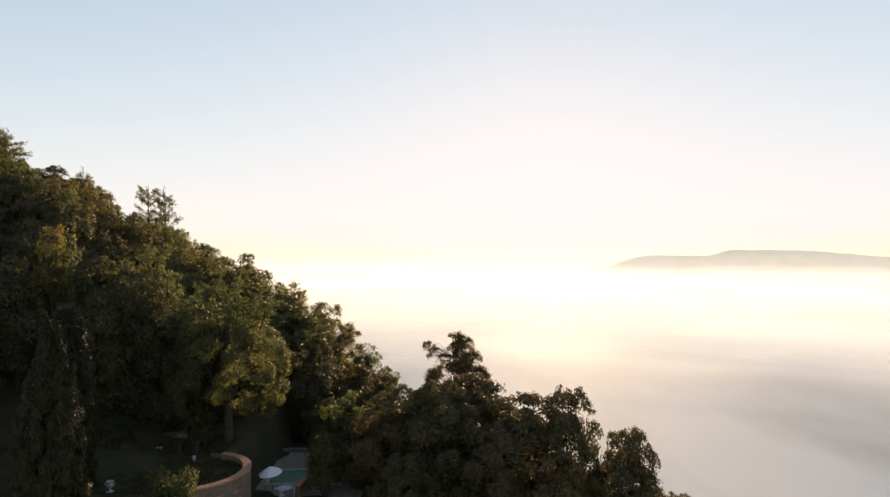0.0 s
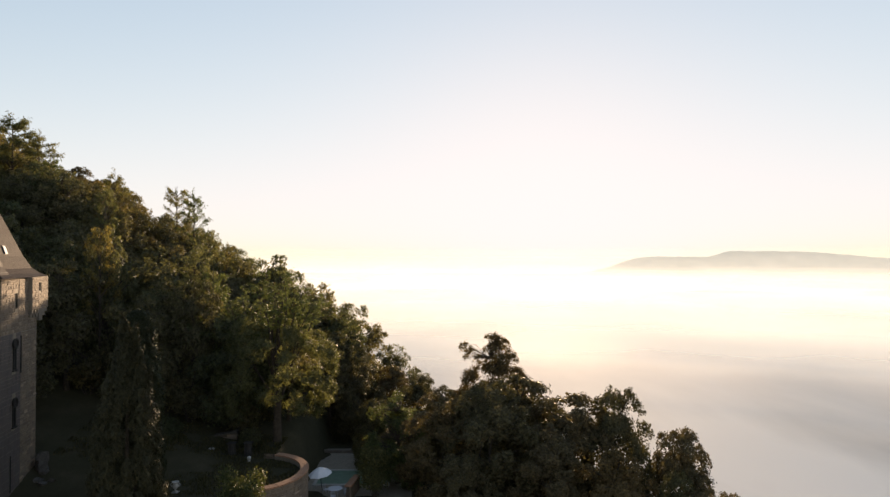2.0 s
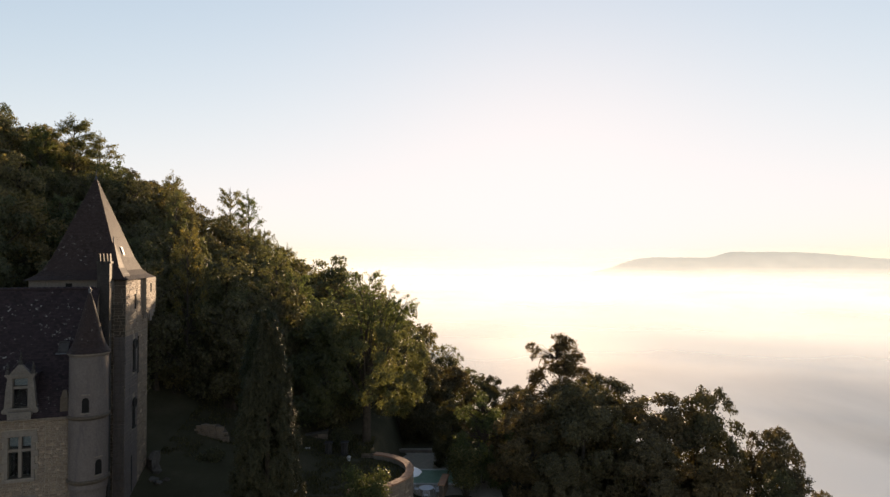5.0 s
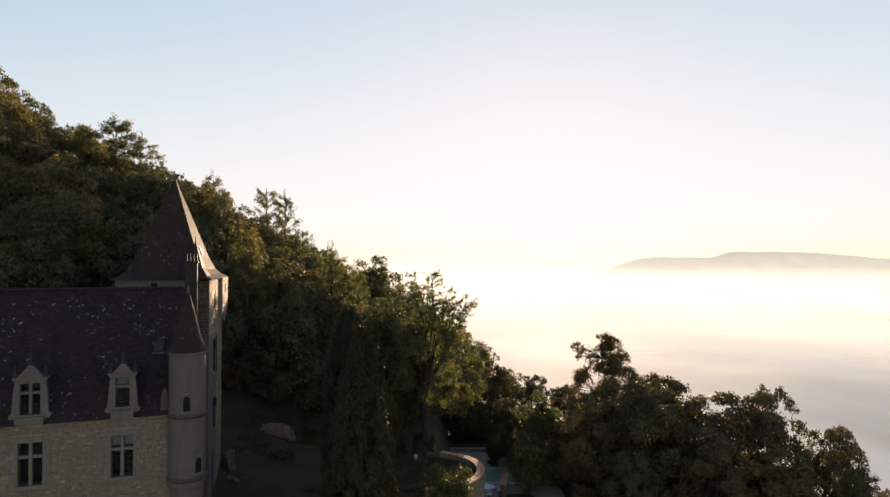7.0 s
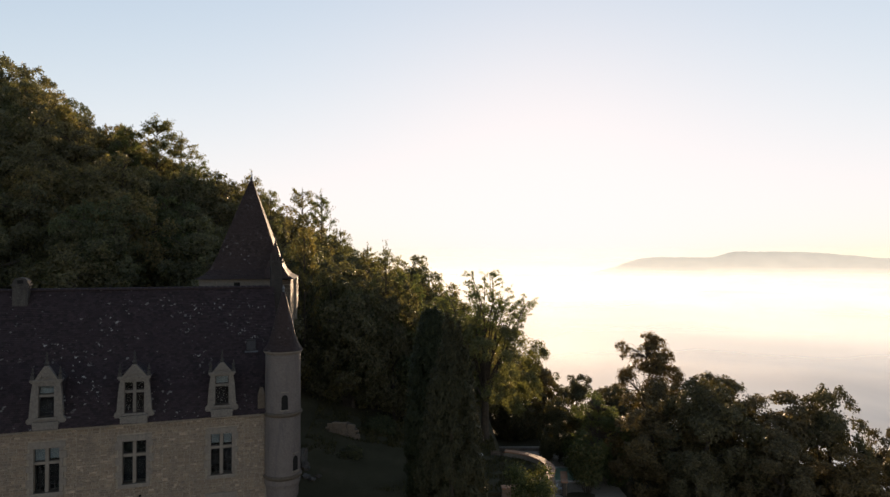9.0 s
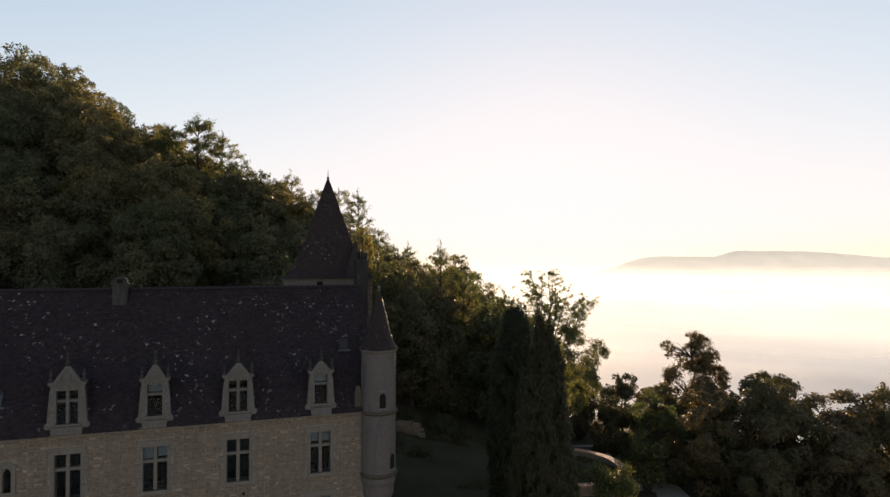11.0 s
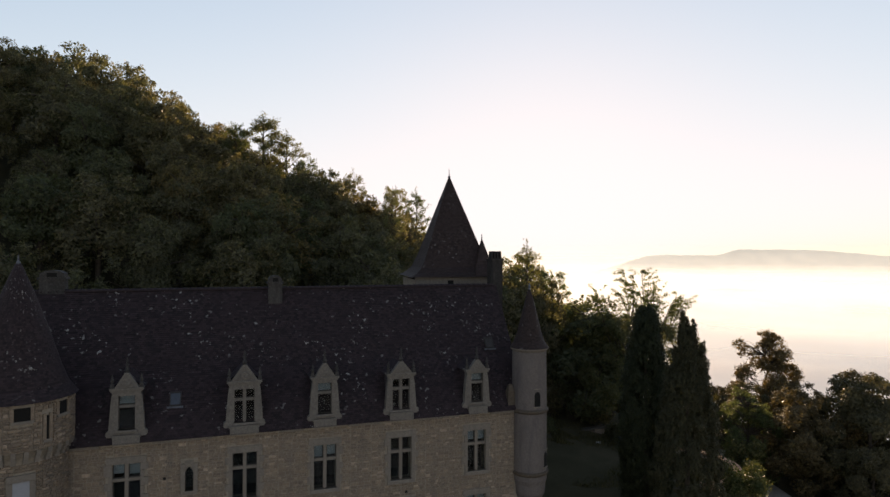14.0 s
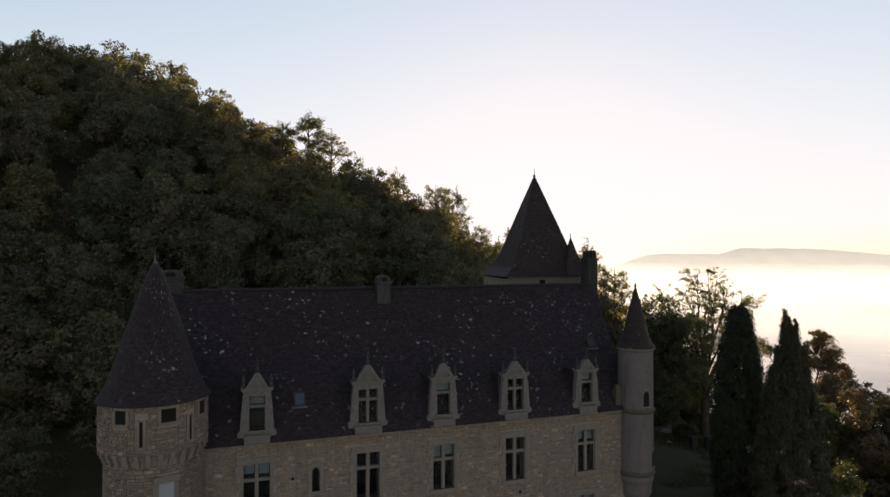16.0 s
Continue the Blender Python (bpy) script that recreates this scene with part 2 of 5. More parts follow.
# ---- mesh helpers ----
class Build:
    """Collects vertices, faces and UVs (in metres) of one mesh."""

    def __init__(self):
        self.v, self.f, self.uv = [], [], []

    def face(self, pts, uv=None):
        i = len(self.v)
        self.v.extend(tuple(p) for p in pts)
        self.f.append(tuple(range(i, i + len(pts))))
        self.uv.append(uv or [(p[0], p[2]) for p in pts])

    def box(self, x0, x1, y0, y1, z0, z1, taper=0.0):
        t = taper
        a = [(x0, y0, z0), (x1, y0, z0), (x1, y1, z0), (x0, y1, z0)]
        b = [(x0 + t, y0 + t, z1), (x1 - t, y0 + t, z1), (x1 - t, y1 - t, z1), (x0 + t, y1 - t, z1)]
        self.hull(a, b)

    def hull(self, a, b):
        """Two rings with the same number of points, joined and capped."""
        i, n = len(self.v), len(a)
        self.v.extend(tuple(p) for p in a)
        self.v.extend(tuple(p) for p in b)
        for k in range(n):
            q = (i + k, i + (k + 1) % n, i + n + (k + 1) % n, i + n + k)
            self.f.append(q)
            self.uv.append([(self.v[j][0], self.v[j][2]) for j in q])
        for ring in (tuple(range(i + n - 1, i - 1, -1)), tuple(range(i + n, i + 2 * n))):
            self.f.append(ring)
            self.uv.append([(self.v[j][0], self.v[j][1]) for j in ring])

    def prism(self, outline, y0, y1):
        """An outline in x and z, carried from y0 to y1."""
        self.hull([(x, y1, z) for x, z in outline][::-1], [(x, y0, z) for x, z in outline][::-1])

    def lathe(self, profile, cx=0.0, cy=0.0, sides=32, a0=0.0, a1=360.0):
        """profile: rows of (radius, z) from the bottom up."""
        whole = abs(a1 - a0) > 359.9
        i, n = len(self.v), sides if whole else sides + 1
        for r, z in profile:
            for k in range(n):
                a = radians(a0 + (a1 - a0) * k / sides)
                self.v.append((cx + r * math.cos(a), cy + r * math.sin(a), z))
        run, rmax = 0.0, max(r for r, z in profile)
        for j in range(len(profile) - 1):
            step = math.hypot(profile[j + 1][0] - profile[j][0], profile[j + 1][1] - profile[j][1])
            for k in range(sides):
                k2 = (k + 1) % n
                self.f.append((i + j * n + k, i + j * n + k2, i + (j + 1) * n + k2, i + (j + 1) * n + k))
                u0, u1 = radians((a1 - a0) * k / sides) * rmax, radians((a1 - a0) * (k + 1) / sides) * rmax
                self.uv.append([(u0, run), (u1, run), (u1, run + step), (u0, run + step)])
            run += step

    def tube(self, p, q, r0, r1, sides=6):
        p, q = Vector(p), Vector(q)
        w = (q - p).normalized()
        a = w.orthogonal().normalized()
        b = w.cross(a)
        ring = lambda c, r: [c + (a * math.cos(2 * math.pi * k / sides) + b * math.sin(2 * math.pi * k / sides)) * r for k in range(sides)]
        self.hull(ring(p, r0), ring(q, r1))

    def mesh(self, name, material, smooth=False):
        me = bpy.data.meshes.new(name)
        me.from_pydata(self.v, [], self.f)
        layer = me.uv_layers.new(name="UVMap")
        layer.data.foreach_set("uv", [c for face in self.uv for pt in face for c in pt])
        me.materials.append(material)
        if smooth:
            me.polygons.foreach_set("use_smooth", [True] * len(me.polygons))
        me.update()
        return me


def part(name, build, material, parent, label="", smooth=False):
    ob = new(name, build if isinstance(build, bpy.types.Mesh) else build.mesh(name, material, smooth))
    ob.parent = parent
    if label:
        tagged(ob, label)
    return ob


def thing(name, m, label, category, group="", kind=""):
    e = new(name)
    e.matrix_world = m
    return tagged(e, label, category, group, kind)


def structure(name, build, material, label, category, smooth=False):
    return tagged(new(name, build.mesh(name, material, smooth)), label, category, "", "structure")


def smoothstep(a, b, x):
    k = min(1.0, max(0.0, (x - a) / (b - a)))
    return k * k * (3 - 2 * k)


def soft(x, w):
    """A soft ramp: zero below, x above."""
    k = x / w
    return w * (math.log1p(math.exp(k)) if k < 30 else k)


# ---- the land ----
def ground_z(x, y):
    left = soft(-x - 24, 3)
    left = 76 - soft(76 - left, 6)
    up = smoothstep(42 - 0.25 * left, 92, y)
    z = 0.7 + 0.5 * left * up - 0.25 * soft(y - 116, 6)
    low = max(smoothstep(-18.6, -17.2, x), smoothstep(59.5, 60.5, y) * smoothstep(-20.8, -19.6, x), smoothstep(49, 46, y) * smoothstep(-36, -30, x))
    z -= 4.8 * low
    z -= 0.6 * soft(x - 6, 3)
    z -= 0.14 * soft(y - 85, 5) * smoothstep(-45, -15, x)
    z -= 0.3 * soft(34 - y, 4)
    return max(z, -70.0)


def land():
    b = Build()
    xs = [-900, -500, -300, -220, -180] + [-160 + 3 * i for i in range(34)] + [-58 + 1.5 * i for i in range(60)] + [34, 40, 48, 60, 80, 120, 300, 900]
    ys = [-600, -200, -80, -30, 0, 20, 30] + [36 + 1.5 * i for i in range(36)] + [92 + 3 * i for i in range(16)] + [145, 160, 200, 300, 900]
    for y in ys:
        for x in xs:
            near = -160 < x < 40 and 20 < y < 150
            z = ground_z(x, y) + (0.25 * noise.noise((x * 0.2, y * 0.2, 0)) if near else 0)
            b.v.append((x, y, z))
    n = len(xs)
    for j in range(len(ys) - 1):
        for i in range(n - 1):
            q = (j * n + i, j * n + i + 1, (j + 1) * n + i + 1, (j + 1) * n + i)
            b.f.append(q)
            b.uv.append([(b.v[k][0], b.v[k][1]) for k in q])
    structure("ground", b, GROUND, "dark grassy ground of the wooded hillside", "ground", True)


land()


# ---- mist over the valley and the far ridge ----
def mist_material(name, stops=None, bright=0.6, wobble=24.0):
    """Droplet mist: pale and soft, scattering light on. stops: how dense a standing bank is, by height."""
    m, t, out = nodes_of(name)
    pos = t.nodes.new("ShaderNodeTexCoord").outputs["Object"]
    d = t.nodes.new("ShaderNodeBsdfDiffuse")
    # sun warmth put into the sea's colour; banks tinted cool to offset it
    d.inputs[0].default_value = (0.92, 0.855, 0.765, 1) if not stops else (bright * 0.94, bright * 0.985, bright, 1)
    mx = t.nodes.new("ShaderNodeMixShader")
    mx.inputs[0].default_value = 0.5 if stops else 0.6
    t.links.new(d.outputs[0], mx.inputs[1])
    if stops:
        g = t.nodes.new("ShaderNodeBsdfTranslucent")
    else:
        g = add(t, "ShaderNodeBsdfGlossy", Roughness=0.85)
        g.distribution = "MULTI_GGX"
    g.inputs[0].default_value = (0.92, 0.855, 0.765, 1) if not stops else (bright * 0.94, bright * 0.985, bright, 1)
    t.links.new(g.outputs[0], mx.inputs[2])
    last = mx.outputs[0]
    if stops:
        sp = t.nodes.new("ShaderNodeSeparateXYZ")
        t.links.new(pos, sp.inputs[0])
        wob = t.nodes.new("ShaderNodeMath")
        wob.operation = "MULTIPLY_ADD"
        t.links.new(noise_out(t, pos, 0.007, 5, 0.55, (1, 1, 2.2)), wob.inputs[0])
        wob.inputs[1].default_value = wobble
        t.links.new(sp.outputs["Z"], wob.inputs[2])
        mr = t.nodes.new("ShaderNodeMapRange")
        t.links.new(wob.outputs[0], mr.inputs[0])
        for i, v in ((1, -100.0 + wobble / 2), (2, 100.0 + wobble / 2), (3, 0.0), (4, 1.0)):
            mr.inputs[i].default_value = v
        thick = ramp(t, mr.outputs[0], [((z + 100) / 200, (a, a, a)) for z, a in stops])
        cl = t.nodes.new("ShaderNodeBsdfTransparent")
        m2 = t.nodes.new("ShaderNodeMixShader")
        t.links.new(thick, m2.inputs[0])
        t.links.new(cl.outputs[0], m2.inputs[1])
        t.links.new(last, m2.inputs[2])
        last = m2.outputs[0]
    else:                                    # thin places, through which the valley floor shows
        thin = ramp(t, noise_out(t, pos, 0.014, 5, 0.55, (1.0, 0.34, 1.0)), [(0.36, (0.0, 0.0, 0.0)), (0.74, (0.38, 0.38, 0.38))])
        sp = t.nodes.new("ShaderNodeSeparateXYZ")
        t.links.new(pos, sp.inputs[0])
        mr = t.nodes.new("ShaderNodeMapRange")
        mr.interpolation_type = "SMOOTHSTEP"
        t.links.new(sp.outputs["Y"], mr.inputs[0])
        for i, v in ((1, 130.0), (2, 420.0), (3, 1.0), (4, 0.0)):
            mr.inputs[i].default_value = v
        thin = mixc(t, 1.0, thin, mr.outputs[0], "MULTIPLY")
        cl = t.nodes.new("ShaderNodeBsdfTransparent")
        m2 = t.nodes.new("ShaderNodeMixShader")
        t.links.new(thin, m2.inputs[0])
        t.links.new(last, m2.inputs[1])
        t.links.new(cl.outputs[0], m2.inputs[2])
        last = m2.outputs[0]
    t.links.new(last, out.inputs[0])
    return m


def mist():
    b = Build()
    xs = [-4600, -3000, -1800, -1000, -600] + [-400 + 20 * i for i in range(60)] + [830, 1000, 1400, 2000, 3000, 4600]
    ys = [-3000, -800, -100] + [20 * i for i in range(38)] + [760 + 80 * i for i in range(20)] + [2400, 2800, 3400, 4100, 4800]
    for y in ys:
        for x in xs:
            near = 1 - smoothstep(120, 700, y)
            z = -38 - 58 * smoothstep(950, 2300, math.hypot(x, y))
            z += (0.4 + 2.0 * near) * noise.noise((x / 110, y / 240, 3)) + (0.1 + 0.6 * near) * noise.noise((x / 46, y / 100, 8))
            b.v.append((x, y, z))
    n = len(xs)
    for j in range(len(ys) - 1):
        for i in range(n - 1):
            q = (j * n + i, j * n + i + 1, (j + 1) * n + i + 1, (j + 1) * n + i)
            b.f.append(q)
            b.uv.append([(b.v[k][0], b.v[k][1]) for k in q])
    structure("fog_sea", b, mist_material("valley_mist"), "white morning mist filling the valley, tinted sun-warm", "mist", True)
    for r, thick in ((260, 0.3), (380, 0.38), (540, 0.45), (780, 0.42), (1100, 0.4), (1500, 0.97), (4300, 0.97)):
        name = "mist_bank"
        if r < 1300:
            stops = [(-28, 0.0), (-18, thick), (-12, thick), (-5, thick * 0.5), (8, 0.0)]
        elif r < 3000:
            stops = [(-60, 0.7), (-44, 0.35), (-16, 0.28), (10, 0.18), (40, 0.0)]
        else:
            stops = [(-60, 1.0), (-20, 0.9), (10, 0.45), (40, 0.15), (90, 0.0)]
        w = Build()
        m = 60
        for k in range(m + 1):
            a = radians(-60 + 150 * k / m)
            for h in range(5):
                z = (-44 + 12 * h) if r < 1300 else (-80 + 34 * h) if r < 3000 else (-100 + 80 * h)
                w.v.append((r * math.sin(a), r * math.cos(a), z))
        for k in range(m):
            for h in range(4):
                q = (5 * k + h, 5 * k + 5 + h, 5 * k + 6 + h, 5 * k + 1 + h)
                w.f.append(q)
                w.uv.append([(0, 0)] * 4)
        structure(name, w, mist_material(name, stops, 0.92 if r < 3000 else 0.6, 20.0 if r > 1300 else 24.0), "thin sunlit mist lying before the far ridge", "mist", True)


mist()


def painted_haze_material():
    """Far ridge: the haze before it is painted into its pale blue-grey, and light passes through."""
    m, t, out = nodes_of("haze_tinted_ridge")
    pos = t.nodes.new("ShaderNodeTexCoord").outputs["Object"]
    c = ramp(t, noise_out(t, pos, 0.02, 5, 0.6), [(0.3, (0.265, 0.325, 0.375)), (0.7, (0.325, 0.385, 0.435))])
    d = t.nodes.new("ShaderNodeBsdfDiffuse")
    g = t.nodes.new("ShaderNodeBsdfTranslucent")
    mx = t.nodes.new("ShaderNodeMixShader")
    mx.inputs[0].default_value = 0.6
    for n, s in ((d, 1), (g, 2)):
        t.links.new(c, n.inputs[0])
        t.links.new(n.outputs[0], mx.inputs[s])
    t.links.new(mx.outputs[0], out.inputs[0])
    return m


def far_ridge():
    b = Build()
    n = 700
    rows = []
    for j in range(4):
        for i in range(n):
            x = -900 + 3300 * i / (n - 1)
            rise = smoothstep(560, 790, x) * 22 + smoothstep(980, 1090, x) * 21 - smoothstep(1290, 1760, x) * 28
            top = -2 - 38 * (1 - smoothstep(460, 760, x)) + rise + 2.5 * noise.noise((x / 60, 0, 5)) + 2.6 * noise.noise((x / 11, 0, 9)) + 1.4 * noise.noise((x / 4.5, 3, 9))
            z = (-90, top - 45, top - 14, top)[j]
            b.v.append((x, 2200 + 0.9 * (z + 90), z))
    for j in range(3):
        for i in range(n - 1):
            q = (j * n + i, j * n + i + 1, (j + 1) * n + i + 1, (j + 1) * n + i)
            b.f.append(q)
            b.uv.append([(0, 0)] * 4)
    structure("far_ridge", b, painted_haze_material(), "wooded ridge beyond the misty valley, haze in its colour", "hill", True)


far_ridge()


# ---- the chateau: main wing ----
# local axes of the wing: x along the facade, y into the house, z up
TURN = 18.3
WING = pose(-40.0, 39.86, 0, 0, 0, TURN)
EAVE, RIDGE, DEPTH = 9.82, 17.62, 10.0
S0, S1 = -26.0, 3.0
wing = thing("chateau_wing", WING, "long limestone chateau wing under a steep mossy tiled roof", "building")


def wall_with_openings(b, x0, x1, z0, z1, y0, y1, holes):
    """A wall from y0 (outside) to y1 (inside) with rectangular openings (x0, x1, z0, z1) through it."""
    xs = sorted({x0, x1, *[v for h in holes for v in h[:2]]})
    zs = sorted({z0, z1, *[v for h in holes for v in h[2:]]})
    inside = lambda x, z: any(h[0] < x < h[1] and h[2] < z < h[3] for h in holes)
    for i in range(len(xs) - 1):
        for j in range(len(zs) - 1):
            a, c, d, e = xs[i], xs[i + 1], zs[j], zs[j + 1]
            if inside((a + c) / 2, (d + e) / 2):
                continue
            b.face([(a, y0, d), (c, y0, d), (c, y0, e), (a, y0, e)])
            b.face([(c, y1, d), (a, y1, d), (a, y1, e), (c, y1, e)])
    for a, c, d, e in holes:
        b.face([(a, y0, d), (a, y1, d), (a, y1, e), (a, y0, e)])
        b.face([(c, y1, d), (c, y0, d), (c, y0, e), (c, y1, e)])
        b.face([(a, y0, d), (c, y0, d), (c, y1, d), (a, y1, d)])
        b.face([(a, y1, e), (c, y1, e), (c, y0, e), (a, y0, e)])
    b.face([(x0, y0, z1), (x1, y0, z1), (x1, y1, z1), (x0, y1, z1)])


# centre, bottom, top, width: the cross windows of two floors
ROW = [(-20.4, 1.35), (-14.43, 1.3), (-9.96, 1.3), (-5.38, 1.3), (-0.44, 1.25)]
WINDOWS = [(c, 6.15, 8.7, w) for c, w in ROW] + [(c, 2.0, 4.65, w) for c, w in ROW]
SLITS = [(-17.32, 6.9, 8.2, 0.42), (-17.32, 2.4, 3.6, 0.42)]
HOLES = [(c - w / 2, c + w / 2, z0, z1) for c, z0, z1, w in WINDOWS + SLITS]

b = Build()
wall_with_openings(b, S0, S1, -4.0, EAVE, 0.05, 0.75, HOLES)
front_wall = part("front_wall", b, MORTAR, wing, "rubble limestone facade wall")

b = Build()
b.box(S0, S0 + 0.7, 0.75, DEPTH, -4, EAVE)
b.prism([(0, EAVE), (DEPTH, EAVE), (DEPTH / 2, RIDGE - 0.15)], 0, 0.7)
for k in range(len(b.v) - 6, len(b.v)):
    x, y, z = b.v[k]
    b.v[k] = (S0 + y, x, z)
part("gable_wall", b, MORTAR, wing)
b = Build()
b.box(S1 - 0.7, S1, 0.75, DEPTH, -4, EAVE)
b.prism([(0.05, EAVE), (DEPTH, EAVE), (DEPTH / 2, RIDGE - 0.15)], 0, 0.7)
for k in range(len(b.v) - 6, len(b.v)):
    x, y, z = b.v[k]
    b.v[k] = (S1 - 0.7 + y, x, z)
part("gable_wall", b, STONE, wing)
b = Build()
b.box(S0 + 0.7, S1 - 0.7, DEPTH - 0.7, DEPTH, -4, EAVE)
part("back_wall", b, MORTAR, wing)
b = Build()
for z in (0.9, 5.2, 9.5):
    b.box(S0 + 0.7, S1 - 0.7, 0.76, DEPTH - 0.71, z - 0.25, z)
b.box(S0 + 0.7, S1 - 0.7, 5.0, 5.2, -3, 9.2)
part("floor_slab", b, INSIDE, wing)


def blocked(x0, x1, z0, z1, areas):
    return any(x1 > a and x0 < c and z1 > d and z0 < e for a, c, d, e in areas)


def rubble(x0, x1, z0, z1, areas, rng, big=1.0):
    """Roughly coursed rubble: rows of (x0, x1, z0, z1) for the stones round the kept-free areas."""
    rows, left = [], x0
    while left < x1:
        right = left + rng.uniform(1.3, 3.0) * big
        if x1 - right < 1.0:
            right = x1
        z = z0
        while z < z1 - 0.06:
            h = min(rng.choice((0.1, 0.13, 0.16, 0.19, 0.23, 0.28)) * rng.uniform(0.9, 1.1) * big, z1 - z)
            x = left
            while x < right:
                w = rng.uniform(0.2, 0.7) * (0.7 + h * 1.6) * big
                a, c = x, min(x + w, right)
                spans = [(a, c)] if c - a > 0.05 else []
                for f, g, d, e in areas:
                    if z + h > d + 0.02 and z < e - 0.02:
                        spans = [s for p, q in spans for s in ((p, min(q, f)), (max(p, g), q)) if s[1] - s[0] > 0.05]
                for p, q in spans:
                    rows.append((p, q, z, z + h))
                x += w
            z += h
        left = right
    return rows


def stone_block(b, x0, x1, z0, z1, y, depth, rng, warp=0.018):
    """One stone: a face with softened arrises, proud of its bed by depth."""
    g = 0.012
    j = lambda: rng.uniform(-warp, warp)
    x0, x1 = x0 + 0.01 * rng.random(), x1 - 0.01 * rng.random()
    lo = [(x0 + g + j(), z0 + g + j() * 0.5), (x1 - g + j(), z0 + g + j() * 0.5), (x1 - g + j(), z1 - g + j() * 0.5), (x0 + g + j(), z1 - g + j() * 0.5)]
    cx, cz = (x0 + x1) / 2, (z0 + z1) / 2
    k = 0.025
    hi = [(px + (k if px < cx else -k), pz + (k if pz < cz else -k)) for px, pz in lo]
    d = depth * rng.uniform(0.6, 1.3)
    back = [(px, y + 0.05, pz) for px, pz in lo]
    mid = [(px, y - d * 0.6, pz) for px, pz in lo]
    top = [(px, y - d - rng.uniform(0, 0.022), pz) for px, pz in hi]
    i = len(b.v)
    b.v.extend(back + mid + top)
    for r in (0, 4):
        for n in range(4):
            q = (i + r + n, i + r + (n + 1) % 4, i + r + 4 + (n + 1) % 4, i + r + 4 + n)
            b.f.append(q)
            b.uv.append([(b.v[p][0], b.v[p][2]) for p in q])
    b.f.append((i + 8, i + 9, i + 10, i + 11))
    b.uv.append([(b.v[p][0], b.v[p][2]) for p in (i + 8, i + 9, i + 10, i + 11)])


# ---- windows of the wing ----
def cross_window(c, z0, z1, w, leaded, blind, rng):
    """A stone cross window: dressed jambs, lintel and sill, mullion and transom, four lights."""
    x0, x1 = c - w / 2, c + w / 2
    win = new("window")
    win.parent = wing
    tagged(win, "stone mullioned window with %s" % ("leaded lower lights" if leaded else "dark open lower lights"))
    b = Build()
    b.box(x0 - 0.3, x1 + 0.3, -0.03, 0.5, z1, z1 + 0.36)
    part("lintel", b, ASHLAR, win)
    b = Build()
    b.box(x0 - 0.22, x1 + 0.22, -0.1, 0.5, z0 - 0.22, z0, 0.02)
    part("sill", b, ASHLAR, win)
    for side in (-1, 1):
        z, k = z0, 0
        while z < z1 - 0.05:
            h = min(rng.uniform(0.34, 0.48), z1 - z)
            if z1 - z - h < 0.15:
                h = z1 - z
            wide = 0.2 + 0.18 * (k % 2) + rng.uniform(-0.02, 0.03)
            b = Build()
            a, d = (x0 - wide, x0) if side < 0 else (x1, x1 + wide)
            b.box(a, d, -0.025 - rng.uniform(0, 0.01), 0.45, z + 0.006, z + h - 0.006, 0.004)
            part("jamb_stone", b, ASHLAR, win)
            z, k = z + h, k + 1
    zt = z0 + (z1 - z0) * 0.66
    b = Build()
    b.box(c - 0.09, c + 0.09, 0.1, 0.32, z0, z1)
    part("mullion", b, ASHLAR, win)
    b = Build()
    b.box(x0, x1, 0.11, 0.31, zt - 0.08, zt + 0.08)
    part("transom", b, ASHLAR, win)
    for a, d in ((x0, c - 0.09), (c + 0.09, x1)):
        for e, f, low in ((z0, zt - 0.08, True), (zt + 0.08, z1, False)):
            b = Build()
            for p, q, r, s in ((a, a + 0.04, e, f), (d - 0.04, d, e, f), (a + 0.04, d - 0.04, e, e + 0.05), (a + 0.04, d - 0.04, f - 0.05, f)):
                b.box(p, q, 0.24, 0.29, r, s)
            if low and leaded:
                for k in range(1, 4):
                    zz = e + (f - e) * k / 4
                    b.box(a + 0.04, d - 0.04, 0.25, 0.28, zz - 0.012, zz + 0.012)
                b.box((a + d) / 2 - 0.012, (a + d) / 2 + 0.012, 0.25, 0.28, e + 0.05, f - 0.05)
            part("casement", b, DARK_WOOD, win)
            b = Build()
            b.box(a + 0.04, d - 0.04, 0.262, 0.268, e + 0.05, f - 0.05)
            part("pane", b, GLASS, win).visible_shadow = False
            if (not low) and blind:
                b = Build()
                b.box(a + 0.02, d - 0.02, 0.34, 0.36, e + 0.03 + 0.2 * rng.random(), f)
                part("blind", b, PALE_BLIND, win, "pale drawn blind")


rng = random.Random(4)
for n, (c, z0, z1, w) in enumerate(WINDOWS):
    cross_window(c, z0, z1, w, n % 5 in (2, 4), n % 5 in (0, 2, 4), rng)
for c, z0, z1, w in SLITS:
    win = new("slit_window")
    win.parent = wing
    tagged(win, "narrow pointed stone slit window")
    b = Build()
    b.prism([(c - w / 2 - 0.02, z1 + 0.35), (c - w / 2 - 0.02, z1 - 0.02), (c, z1 + 0.2), (c + w / 2 + 0.02, z1 - 0.02), (c + w / 2 + 0.02, z1 + 0.35)], -0.03, 0.4)
    part("arch_stone", b, ASHLAR, win)
    b = Build()
    b.box(c - w / 2 - 0.2, c + w / 2 + 0.2, -0.05, 0.4, z0 - 0.18, z0)
    part("sill", b, ASHLAR, win)
    for a in (c - w / 2 - 0.22, c + w / 2):
        b = Build()
        b.box(a, a + 0.22, -0.03, 0.4, z0, z1 + 0.2)
        part("jamb_stone", b, ASHLAR, win)
    b = Build()
    b.box(c - w / 2, c + w / 2, 0.3, 0.31, z0, z1 + 0.2)
